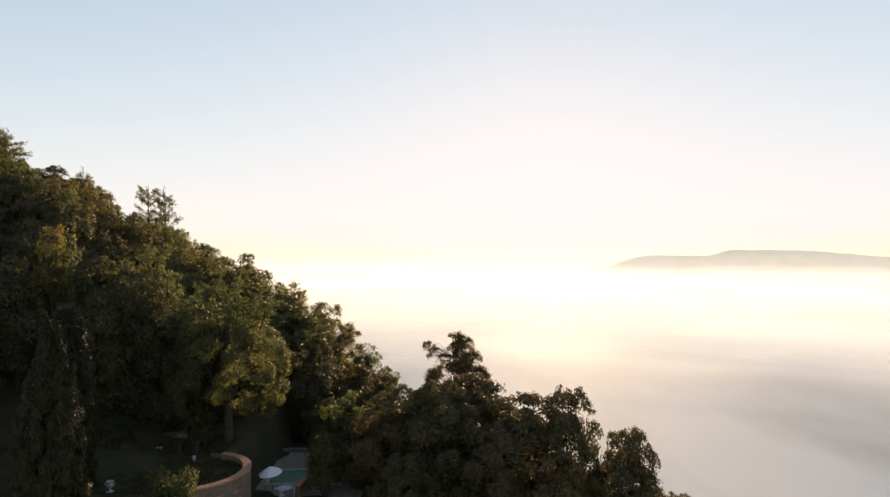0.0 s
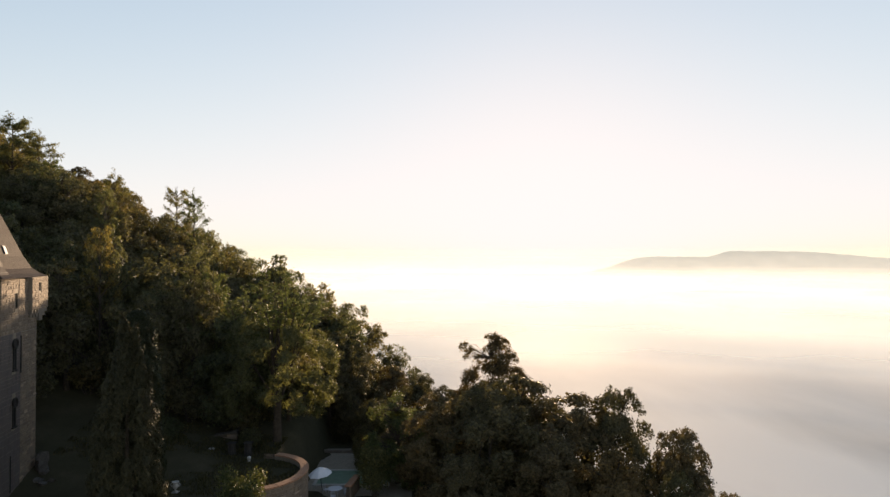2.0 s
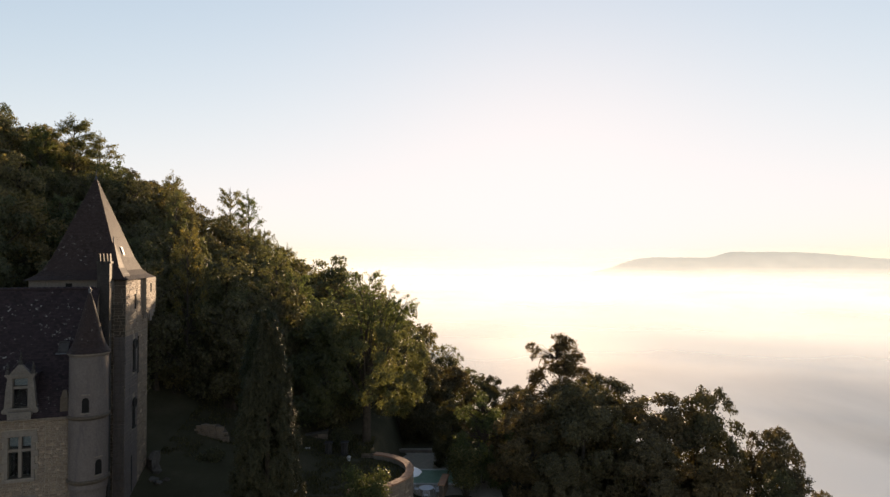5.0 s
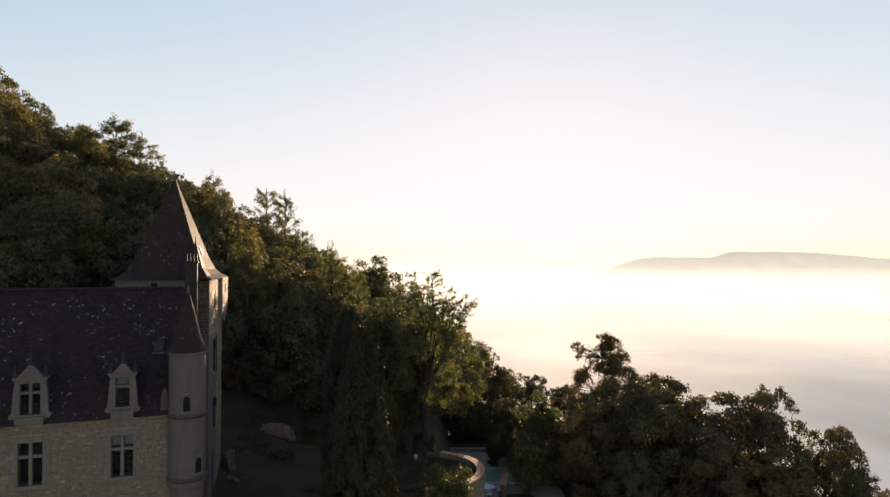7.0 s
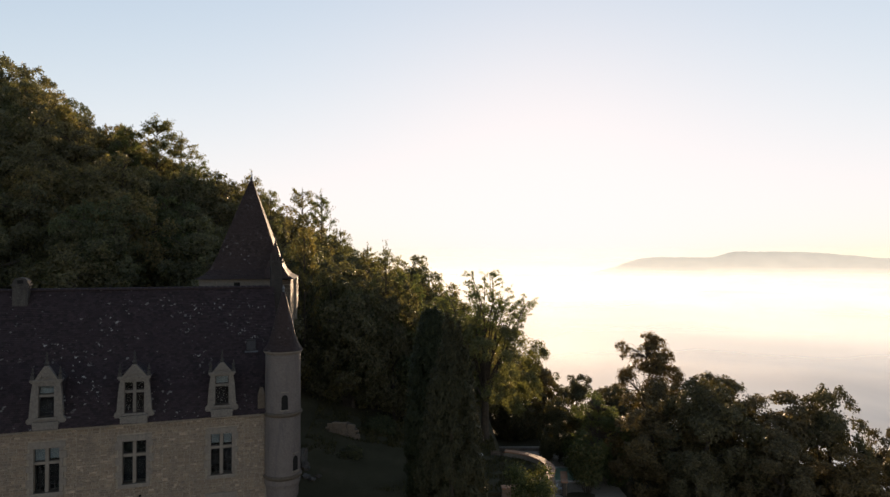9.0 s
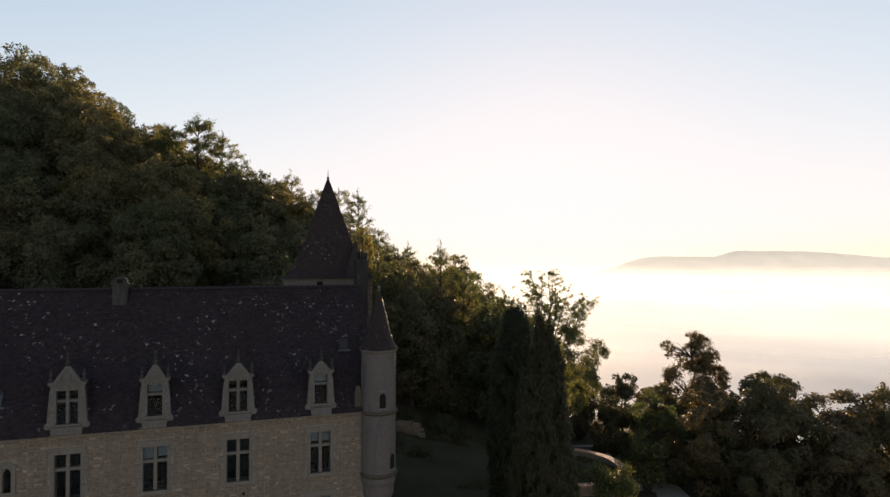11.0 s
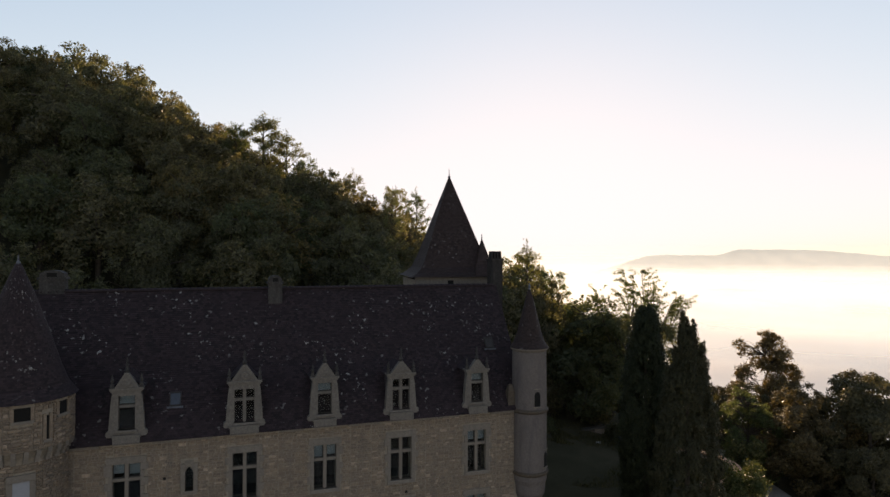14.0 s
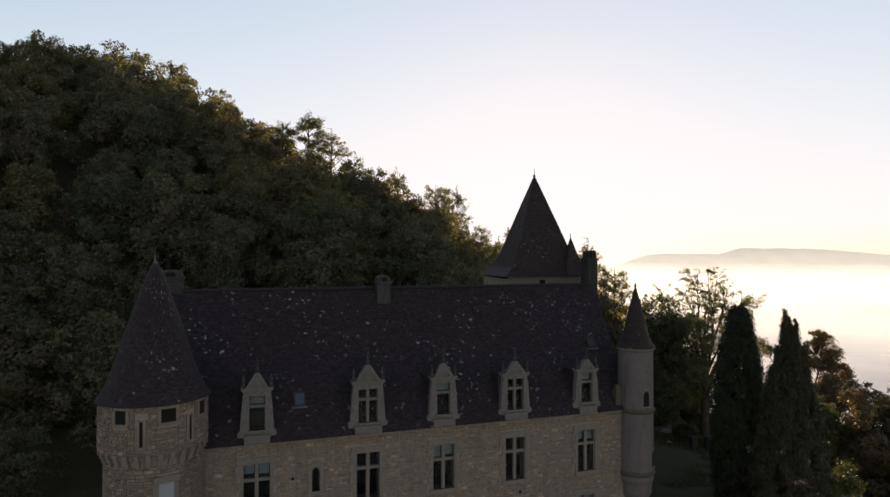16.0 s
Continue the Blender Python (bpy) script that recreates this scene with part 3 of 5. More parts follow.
    part("pane", b, GLASS, win).visible_shadow = False

for c, z0, z1, w in SLITS:                  # pointed heads of the narrow windows
    for side in (-1, 1):
        b = Build()
        b.prism([(c + side * w * 0.5, z1 + 0.002), (c + side * w * 0.5, z1 - 0.32), (c + side * w * 0.3, z1 - 0.13), (c, z1 + 0.002)], 0.06, 0.5)
        part("arch_stone", b, ASHLAR, front_wall)
KEEP = [(c - w / 2 - 0.3, c + w / 2 + 0.3, z0 - 0.2, z1 + 0.36) for c, z0, z1, w in WINDOWS]
KEEP += [(c - w / 2 - 0.22, c + w / 2 + 0.22, z0 - 0.18, z1 + 0.4) for c, z0, z1, w in SLITS]
DORMERS = [(-20.4, 1.84, 12.6, 13.4, False), (-14.46, 2.08, 12.6, 13.5, True), (-10.0, 1.84, 12.55, 13.35, False),
           (-5.4, 2.02, 12.48, 13.2, True), (-0.43, 1.8, 12.45, 13.05, False)]

# eave course of long dressed stones, interrupted by the dormers
x = S0 + 1
rng = random.Random(9)
b = Build()
while x < 2.3:
    w = min(rng.uniform(0.6, 1.1), 2.3 - x)
    if not blocked(x, x + w, 10, 10.1, [(c - hw / 2, c + hw / 2, 9, 11) for c, hw, *_ in DORMERS]):
        b = Build()
        b.box(x + 0.006, x + w - 0.006, -0.14, 0.4, EAVE - 0.16, EAVE + 0.03, 0.01)
        part("eave_stone", b, ASHLAR, wing)
    x += w


# ---- the wing's roof ----
def tile_courses(b, x0, x1, y0, z0, y1, z1, gap, rng, step=0.6):
    """Courses of tiles on a slope from (y0, z0) up to (y1, z1), each lapping the one below, slightly uneven."""
    run = math.hypot(y1 - y0, z1 - z0)
    uy, uz = (y1 - y0) / run, (z1 - z0) / run
    ny, nz = (-uz, uy) if uy > 0 else (uz, -uy)
    cols = [x0 + (x1 - x0) * i / max(1, round((x1 - x0) / step)) for i in range(max(1, round((x1 - x0) / step)) + 1)]
    count = int(run / gap)
    sag = lambda x, s: 0.035 * noise.noise((x * 0.35, s * 0.5, 7.7)) + 0.012 * noise.noise((x * 2.1, s * 2.0, 1.7))
    for k in range(count):
        a, c = k * run / count, (k + 1) * run / count
        for i in range(len(cols) - 1):
            p, q = cols[i], cols[i + 1]
            low = lambda x: (x, y0 + uy * a + ny * (0.035 + sag(x, a)), z0 + uz * a + nz * (0.035 + sag(x, a)))
            top = lambda x: (x, y0 + uy * c + ny * (0.004 + sag(x, c)), z0 + uz * c + nz * (0.004 + sag(x, c)))
            under = lambda x: (x, y0 + uy * a + ny * (0.004 + sag(x, a)), z0 + uz * a + nz * (0.004 + sag(x, a)))
            b.face([low(p), low(q), top(q), top(p)], [(p, a), (q, a), (q, c), (p, c)])
            b.face([under(p), under(q), low(q), low(p)], [(p, a), (q, a), (q, a + 0.03), (p, a + 0.03)])


rng = random.Random(21)
b = Build()
tile_courses(b, S0 - 0.1, S1 + 0.06, -0.22, EAVE - 0.02, DEPTH / 2, RIDGE, 0.13, rng)
tile_courses(b, S0 - 0.1, S1 + 0.06, DEPTH + 0.2, EAVE - 0.02, DEPTH / 2, RIDGE, 0.4, rng, 2)
part("roof", b, TILE, wing, "steep dark tiled roof with pale lichen")
b = Build()
b.lathe([(0.165, 0), (0.13, 0.4)], 0, 0, 8, -10, 190)
b.v = [(pz, px, py) for px, py, pz in b.v]
ridge_tile = b.mesh("ridge_tile", TILE)
x = S0
while x < S1 - 0.35:
    part("ridge_tile", ridge_tile, TILE, wing).location = (x, DEPTH / 2, RIDGE - 0.05)
    x += 0.4


def skylight(s, t, pane=None):
    """A small roof window on the front slope; s along the roof, t the share of the slope's height."""
    run = math.hypot(DEPTH / 2, RIDGE - EAVE)
    tilt = math.degrees(math.atan2(RIDGE - EAVE, DEPTH / 2))
    e = new("skylight")
    e.parent = wing
    tagged(e, "small lead-framed roof window")
    e.matrix_local = pose(s, DEPTH / 2 * t, EAVE + (RIDGE - EAVE) * t, tilt) @ pose(0, 0, 0.1)
    b = Build()
    for p, q, r, u in ((-0.3, -0.24, 0, 0.8), (0.24, 0.3, 0, 0.8), (-0.24, 0.24, 0, 0.06), (-0.24, 0.24, 0.74, 0.8)):
        b.box(p, q, r, u, 0.0, 0.14)
    part("frame", b, DARK_WOOD, e)
    b = Build()
    b.box(-0.24, 0.24, 0.06, 0.74, 0.08, 0.09)
    part("pane", b, pane or ROOF_PANE, e)
    b = Build()
    b.box(-0.42, 0.42, -0.12, -0.01, 0.03, 0.07)
    part("flashing", b, LEAD, e)


skylight(-18.1, 0.19)
skylight(1.4, 0.46, DARK_WOOD)


# ---- dormers ----
def dormer(c, w, shoulder, apex, double, rng):
    d = new("dormer")
    d.parent = wing
    tagged(d, "carved stone dormer with a %s window and a gabled top" % ("cross" if double else "single"))
    h = w / 2 - 0.22                         # half the body's width
    base = EAVE + 0.02
    ow, z0, z1 = (0.54, 10.4, 12.25) if double else (0.4, 10.5, 12.3)
    b = Build()
    wall_with_openings(b, c - h, c + h, base, shoulder, -0.06, 0.4, [(c - ow, c + ow, z0, z1)])
    b.face([(c - h, -0.06, base), (c - h, 0.4, base), (c - h, 0.4, shoulder), (c - h, -0.06, shoulder)])
    b.face([(c + h, 0.4, base), (c + h, -0.06, base), (c + h, -0.06, shoulder), (c + h, 0.4, shoulder)])
    part("face_wall", b, CARVED, d)
    for side in (-1, 1):                     # scrolled wings at the foot of each side
        b = Build()
        e = c + side * h
        low = base + 0.3
        pts = [(e, low), (e + side * 0.22, low), (e + side * 0.31, low + 0.1), (e + side * 0.29, low + 0.26), (e + side * 0.17, low + 0.36), (e + side * 0.14, base + 1.1),
               (e + side * 0.08, base + 1.9), (e + side * 0.03, shoulder - 0.3), (e, shoulder - 0.3)]
        b.prism(pts if side > 0 else pts[::-1], -0.05, 0.32)
        part("scroll", b, CARVED, d)
        b = Build()                          # cheek back to the roof
        zc = EAVE + (RIDGE - EAVE) * 0.02
        yb = (shoulder - 0.1 - EAVE) * DEPTH / 2 / (RIDGE - EAVE)
        x0, x1 = (e - 0.16, e) if side > 0 else (e, e + 0.16)
        b.hull([(x0, 0.4, zc), (x0, 0.4, shoulder - 0.05), (x0, yb, shoulder - 0.05)], [(x1, 0.4, zc), (x1, 0.4, shoulder - 0.05), (x1, yb, shoulder - 0.05)])
        part("cheek", b, TILE, d)
        b = Build()                          # pinnacle on the shoulder
        px = c + side * (h + 0.0)
        b.box(px - 0.1, px + 0.1, -0.09, 0.13, shoulder + 0.12, shoulder + 0.34)
        b.lathe([(0.09, shoulder + 0.34), (0.06, shoulder + 0.4), (0.11, shoulder + 0.5), (0.06, shoulder + 0.64), (0.02, shoulder + 0.86)], px, 0.03, 8)
        part("pinnacle", b, CHIMNEY_STONE, d)
    b = Build()                              # stone apron down to the facade
    b.box(c - h + 0.05, c + h - 0.05, -0.24, 0.2, EAVE - 0.05, base + 0.42)
    part("apron", b, CARVED, d)
    b = Build()
    b.box(c - h - 0.12, c + h + 0.12, -0.16, 0.42, shoulder, shoulder + 0.12, 0.0)
    b.box(c - h - 0.06, c + h + 0.06, -0.11, 0.4, shoulder - 0.09, shoulder, 0.0)
    part("cornice", b, CARVED, d)
    b = Build()
    g = h - 0.17
    b.prism([(c - g, shoulder + 0.12), (c + g, shoulder + 0.12), (c + 0.12, apex), (c - 0.12, apex)], -0.05, 0.35)
    for side in (-1, 1):                     # raised rakes
        pts = [(c + side * (g + 0.06), shoulder + 0.12), (c + side * 0.1, apex + 0.1), (c, apex + 0.1), (c, apex - 0.06), (c + side * (g - 0.16), shoulder + 0.12)]
        b.prism(pts if side < 0 else pts[::-1], -0.12, 0.2)
    part("pediment", b, CARVED, d)
    b = Build()
    b.lathe([(0.02, -0.02), (0.2, 0), (0.22, 0.05), (0.15, 0.07), (0.09, 0.05), (0.0, 0.08)], 0, 0, 14)
    for k in range(len(b.v)):
        x, y, z = b.v[k]
        b.v[k] = (c + x, -0.06 - z, shoulder + 0.42 + y)
    part("medallion", b, CARVED, d, "round carved medallion")
    b = Build()
    b.lathe([(0.18, apex - 0.05), (0.1, apex + 0.14), (0.14, apex + 0.24), (0.075, apex + 0.36), (0.045, apex + 0.62), (0.07, apex + 0.7), (0.015, apex + 0.92)], c, 0.05, 8)
    b.box(c - 0.11, c + 0.11, 0.02, 0.08, apex + 0.5, apex + 0.55)
    part("finial", b, CHIMNEY_STONE, d)
    b = Build()
    b.box(c - ow - 0.14, c + ow + 0.14, -0.16, 0.3, z0 - 0.12, z0, 0.01)
    part("sill", b, CARVED, d)
    zt = z0 + (z1 - z0) * 0.68
    lights = [(c - ow, c + ow)]
    if double:
        b = Build()
        b.box(c - 0.08, c + 0.08, 0.05, 0.25, z0, z1)
        part("mullion", b, CARVED, d)
        lights = [(c - ow, c - 0.08), (c + 0.08, c + ow)]
    b = Build()
    b.box(c - ow, c + ow, 0.06, 0.24, zt - 0.07, zt + 0.07)
    part("transom", b, CARVED, d)
    for a, e in lights:
        for f, g2, low in ((z0, zt - 0.07, True), (zt + 0.07, z1, False)):
            b = Build()
            for p, q, r, s in ((a, a + 0.04, f, g2), (e - 0.04, e, f, g2), (a + 0.04, e - 0.04, f, f + 0.05), (a + 0.04, e - 0.04, g2 - 0.05, g2)):
                b.box(p, q, 0.2, 0.25, r, s)
            part("casement", b, DARK_WOOD, d)
            b = Build()
            b.box(a + 0.04, e - 0.04, 0.222, 0.228, f + 0.05, g2 - 0.05)
            part("pane", b, GLASS, d).visible_shadow = False
            if not low and not double:
                b = Build()
                b.box(a + 0.02, e - 0.02, 0.3, 0.32, f, g2)
                part("blind", b, PALE_BLIND, d)
    b = Build()                              # dark board standing for the unlit room, and the little roof
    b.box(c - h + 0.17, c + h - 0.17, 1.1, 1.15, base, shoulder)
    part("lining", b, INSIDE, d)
    b = Build()
    top, ins = apex + 0.02, shoulder + 0.02
    back = lambda z: (z - EAVE) * DEPTH / 2 / (RIDGE - EAVE) + 0.1
    for side in (-1, 1):
        n = 7
        for k in range(n):
            f0, f1 = k / n, (k + 1) / n
            za, zb = ins + (top - ins) * f0, ins + (top - ins) * f1
            xa, xb = c + side * (h + 0.14) * (1 - f0), c + side * (h + 0.14) * (1 - f1)
            q = [(xa, 0.2, za), (xa, back(za), za), (xb, back(zb), zb), (xb, 0.2, zb)]
            b.face(q if side < 0 else q[::-1], [(p[1], p[2] * 1.3) for p in (q if side < 0 else q[::-1])])
    part("little_roof", b, TILE, d)


rng = random.Random(12)
for row in DORMERS:
    dormer(*row, rng)


# ---- chimneys and the stack on the gable ----
def chimney(s, y, w, dpt, z0, z1, name, label):
    c = new(name)
    c.parent = wing
    tagged(c, label)
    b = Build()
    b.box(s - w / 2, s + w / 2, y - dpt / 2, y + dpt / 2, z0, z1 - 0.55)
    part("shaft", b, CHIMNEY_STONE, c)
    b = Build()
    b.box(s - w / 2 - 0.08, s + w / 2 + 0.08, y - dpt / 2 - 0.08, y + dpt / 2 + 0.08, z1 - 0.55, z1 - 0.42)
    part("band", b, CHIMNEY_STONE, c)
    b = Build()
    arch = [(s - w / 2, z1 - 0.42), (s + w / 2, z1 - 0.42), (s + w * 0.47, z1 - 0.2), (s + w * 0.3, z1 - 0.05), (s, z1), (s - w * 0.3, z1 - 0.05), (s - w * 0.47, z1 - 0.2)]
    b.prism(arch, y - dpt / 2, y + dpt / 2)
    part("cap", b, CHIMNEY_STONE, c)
    # solid block, the flue's darkness in its colour
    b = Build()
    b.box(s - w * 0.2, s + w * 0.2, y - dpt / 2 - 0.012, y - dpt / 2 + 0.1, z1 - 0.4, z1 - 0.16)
    part("smoke_opening", b, HOLE_SHADE, c)


chimney(-12.5, 4.72, 0.86, 0.75, 16.4, 18.45, "chimney", "small weathered stone chimney on the ridge")
chimney(-25.0, 5.3, 1.3, 0.9, 16.3, 18.85, "chimney", "broad weathered stone chimney by the gable")
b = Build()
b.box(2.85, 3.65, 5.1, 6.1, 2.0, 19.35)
stack = part("gable_chimney", b, BLACKISH, wing, "tall stone chimney stack on the gable end")
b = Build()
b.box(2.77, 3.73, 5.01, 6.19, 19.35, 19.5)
part("band", b, BLACKISH, stack)
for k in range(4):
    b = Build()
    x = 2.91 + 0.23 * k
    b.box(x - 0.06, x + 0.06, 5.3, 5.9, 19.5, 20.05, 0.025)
    part("crown_stone", b, BLACKISH, stack)
b = Build()
b.box(1.72, 2.2, -0.05, 0.45, EAVE, 11.0, 0.03)
b.box(1.76, 2.16, 0.0, 0.4, 11.0, 11.4, 0.1)
part("eave_pier", b, STONE_DARK, wing, "squat stone pier at the eave")


# ---- round turrets ----
def cone_roof(profile, cx, cy, gap, sides=40):
    """Tile courses round a cone; profile rows (radius, z) from the eave up."""
    b = Build()
    rows = []
    for (r0, z0), (r1, z1) in zip(profile, profile[1:]):
        n = max(1, round(math.hypot(r1 - r0, z1 - z0) / gap))
        rows += [(r0 + (r1 - r0) * k / n, z0 + (z1 - z0) * k / n) for k in range(n)]
    rows.append(profile[-1])
    saw = []
    for k in range(len(rows) - 1):
        saw += [(rows[k][0] + 0.03, rows[k][1]), (rows[k + 1][0] + 0.002, rows[k + 1][1])]
    saw.append((0.02, rows[-1][1] + 0.02))
    b.lathe([(max(0.01, profile[0][0] - 0.5), profile[0][1] + 0.02)] + saw, cx, cy, sides)
    return b


def drum_stones(b, cx, cy, radius, z0, z1, areas, rng, big=1.0):
    """Rubble bent round a drum; areas are kept free in arc length and z."""
    n = len(b.v)
    for a, c, d, e in rubble(-math.pi * radius, math.pi * radius, z0, z1, areas, rng, big):
        stone_block(b, a, c, d, e, 0.0, 0.013, rng)
    for k in range(n, len(b.v)):
        x, y, z = b.v[k]
        ang = -math.pi / 2 + x / radius
        r = radius - y
        b.v[k] = (cx + r * math.cos(ang), cy + r * math.sin(ang), z)


def bent_box(b, cx, cy, ang, half, r0, r1, z0, z1):
    """A box on a drum, about the bearing ang (degrees), half its width in metres."""
    a = radians(ang)
    n, s = Vector((math.cos(a), math.sin(a))), Vector((-math.sin(a), math.cos(a)))
    ring = lambda z: [(cx + n.x * r + s.x * k, cy + n.y * r + s.y * k, z) for r, k in ((r0, -half), (r1, -half), (r1, half), (r0, half))]
    b.hull(ring(z0), ring(z1))


# corner turret, corbelled out of the wing's corner
TX, TY, TR = -36.9, 41.02, 1.13
turret = thing("corner_turret", Matrix(), "slender round stone turret with a pointed tiled roof", "turret")
b = Build()
b.lathe([(TR, 5.75), (TR, 9.72), (TR, 9.75), (TR - 0.02, 13.65)], TX, TY, 48)
part("drum", b, RENDERED, turret, smooth=True)
b = Build()
b.lathe([(0.25, 2.2), (0.55, 2.6), (0.62, 3.2), (0.8, 3.5), (0.86, 4.1), (1.0, 4.4), (1.04, 5.0), (TR, 5.3), (TR, 5.75)], TX, TY, 40)
part("corbel", b, RENDERED, turret)
for z in (5.72, 9.72):
    b = Build()
    b.lathe([(TR, z - 0.12), (TR + 0.06, z - 0.06), (TR + 0.11, z), (TR + 0.11, z + 0.1), (TR, z + 0.16)], TX, TY, 48)
    part("string_course", b, STONE_DARK, turret, "moulded dark stone band")
b = Build()
b.lathe([(TR - 0.02, 13.55), (TR + 0.1, 13.68), (TR + 0.1, 13.76), (TR - 0.2, 13.78)], TX, TY, 40)
part("cornice", b, ASHLAR, turret)
part("roof", cone_roof([(1.24, 13.76), (0.98, 14.15), (0.78, 14.7), (0.42, 16.2), (0.06, 17.55)], TX, TY, 0.12), TILE_TOWER, turret, "pointed conical tile roof")
b = Build()
b.lathe([(0.09, 17.5), (0.06, 17.62), (0.1, 17.7), (0.02, 17.95)], TX, TY, 8)
part("finial", b, LEAD, turret)
for ang, z in ((-71, 10.1), (-32, 6.15)):
    w = new("turret_window")
    w.parent = turret
    tagged(w, "small arched window in a stone frame")
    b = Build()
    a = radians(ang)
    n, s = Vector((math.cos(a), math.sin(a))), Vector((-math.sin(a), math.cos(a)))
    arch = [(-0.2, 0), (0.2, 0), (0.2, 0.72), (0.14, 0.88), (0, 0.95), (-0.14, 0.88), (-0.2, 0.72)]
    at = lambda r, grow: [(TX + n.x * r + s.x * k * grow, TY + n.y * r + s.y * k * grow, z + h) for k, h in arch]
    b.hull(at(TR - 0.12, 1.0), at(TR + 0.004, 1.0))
    # no glass here: a near-black block paints the dark inside
    part("pane", b, HOLE_SHADE, w)
    b = Build()
    bent_box(b, TX, TY, ang, 0.26, TR - 0.1, TR + 0.05, z - 0.08, z)
    part("sill", b, ASHLAR, w)
    b = Build()
    bent_box(b, TX, TY, ang, 0.24, TR - 0.1, TR + 0.05, z + 1.08, z + 1.14)
    part("hood", b, ASHLAR, w)

# round tower at the other end of the wing
RX, RY, RL, RU = -64.0, 31.75, 2.24, 2.5
tower = thing("round_tower", Matrix(), "round rubble tower with a machicolated parapet and conical roof", "tower")
b = Build()
b.lathe([(RL - 0.04, -5), (RL - 0.04, 10.6)], RX, RY, 48)
drum = part("drum", b, MORTAR, tower)
b = Build()
b.lathe([(RU - 0.3, 10.35), (RU - 0.04, 10.4), (RU - 0.04, 12.75), (RU - 0.5, 12.75)], RX, RY, 48)
parapet = part("parapet", b, MORTAR, tower)
OPEN = [(-101, 0.27, 11.9, 12.52), (-52, 0.33, 11.9, 12.52), (-7, 0.27, 11.9, 12.52), (-79, 0.07, 10.85, 12.0), (-27, 0.07, 10.85, 12.0), (-150, 0.27, 11.9, 12.52)]
arc = lambda ang, r: (((ang + 90 + 180) % 360) - 180) * math.pi / 180 * r
rng = random.Random(31)
b = Build()
drum_stones(b, RX, RY, RL, 2.0, 9.85, [(arc(-52, RL) - 0.6, arc(-52, RL) + 0.6, 6.8, 9.35)], rng, 0.66)
tagged(part("rubble_facing", b, STONE, drum), kind="stuff")
b = Build()
drum_stones(b, RX, RY, RU, 10.42, 12.68, [(arc(a, RU) - h - (0.16 if h > 0.1 else 0.2), arc(a, RU) + h + (0.16 if h > 0.1 else 0.2), z0 - 0.14, z1 + 0.3) for a, h, z0, z1 in OPEN], rng, 0.66)
tagged(part("rubble_facing", b, STONE, parapet), kind="stuff")
for a, h, z0, z1 in OPEN:
    w = new("tower_window")
    w.parent = tower
    tagged(w, "unglazed opening in the parapet" if h > 0.1 else "narrow vertical arrow slit")
    # opening's inner shade as a near-black block
    b = Build()
    bent_box(b, RX, RY, a, h, RU - 0.3, RU - 0.02, z0, z1)
    part("dark_reveal", b, HOLE_SHADE, w)
    b = Build()
    bent_box(b, RX, RY, a, h + 0.14, RU - 0.2, RU + 0.05, z0 - 0.13, z0)
    part("sill", b, ASHLAR, w)
    for side in (-1, 1):
        b = Build()
        off = math.degrees((h + 0.08) / RU) * side
        bent_box(b, RX, RY, a + off, 0.075, RU - 0.2, RU + 0.03, z0, z1 + (0.0 if h > 0.1 else 0.1))
        part("jamb_stone", b, STONE, w)
w = new("tower_window")
w.parent = tower
tagged(w, "tall window with dressed stone frame and pale blind")
b = Build()
bent_box(b, RX, RY, -52, 0.34, RL - 0.2, RL - 0.01, 7.0, 9.0)
part("pane", b, PALE_BLIND, w)
b = Build()
bent_box(b, RX, RY, -52, 0.58, RL - 0.2, RL + 0.05, 9.0, 9.32)
part("lintel", b, ASHLAR, w)
for side in (-1, 1):
    b = Build()
    bent_box(b, RX, RY, -52 + side * math.degrees(0.46 / RL), 0.12, RL - 0.2, RL + 0.04, 6.8, 9.0)
    part("jamb_stone", b, ASHLAR, w)
for k in range(30):
    b = Build()
    ang = k * 12.0
    bent_box(b, RX, RY, ang, 0.1, RL - 0.1, RL + 0.1, 9.82, 10.02)
    bent_box(b, RX, RY, ang, 0.1, RL - 0.1, RL + 0.18, 10.02, 10.2)
    bent_box(b, RX, RY, ang, 0.1, RL - 0.1, RU + 0.01, 10.2, 10.44)
    part("corbel", b, ASHLAR, tower)
b = Build()
b.lathe([(RL - 0.02, 9.95), (RL + 0.02, 10.1), (RU - 0.08, 10.36)], RX, RY, 48)
part("soffit", b, MORTAR, tower)
part("roof", cone_roof([(2.64, 12.7), (2.25, 13.25), (1.88, 14.2), (1.26, 16.2), (0.6, 18.1), (0.12, 19.3)], RX, RY, 0.13, 56), TILE, tower, "tall conical roof of dark lichened tiles")
b = Build()
b.lathe([(0.16, 19.15), (0.1, 19.35), (0.05, 19.45), (0.03, 19.75)], RX, RY, 8)
part("finial", b, LEAD, tower)

# square tower behind the wing
QM = pose(-41.95, 51.1, 0, 0, 0, 10)
keep = thing("square_tower", QM, "tall square stone tower with a steep flared tile roof", "tower")
HX, HY = 3.3, 3.6
b = Build()
BACK = 2.4                                   # the wall steps back under the bartizan
b.box(-HX, HX - 1.3, -HY, HY, -5, 17.9)
b.box(HX - 1.3, HX, -HY, BACK, -5, 17.9)
keep_wall = part("wall", b, MORTAR, keep)
rng = random.Random(77)
LOOPS = [(-1.45, 11.0, 13.3), (-1.45, 6.6, 8.7)]
SPOTS = [(p - 0.3, p + 0.3, z0 - 0.1, z1 + 0.2) for p, z0, z1 in LOOPS] + [(-1.4, -0.9, 15.6, 17.0)]
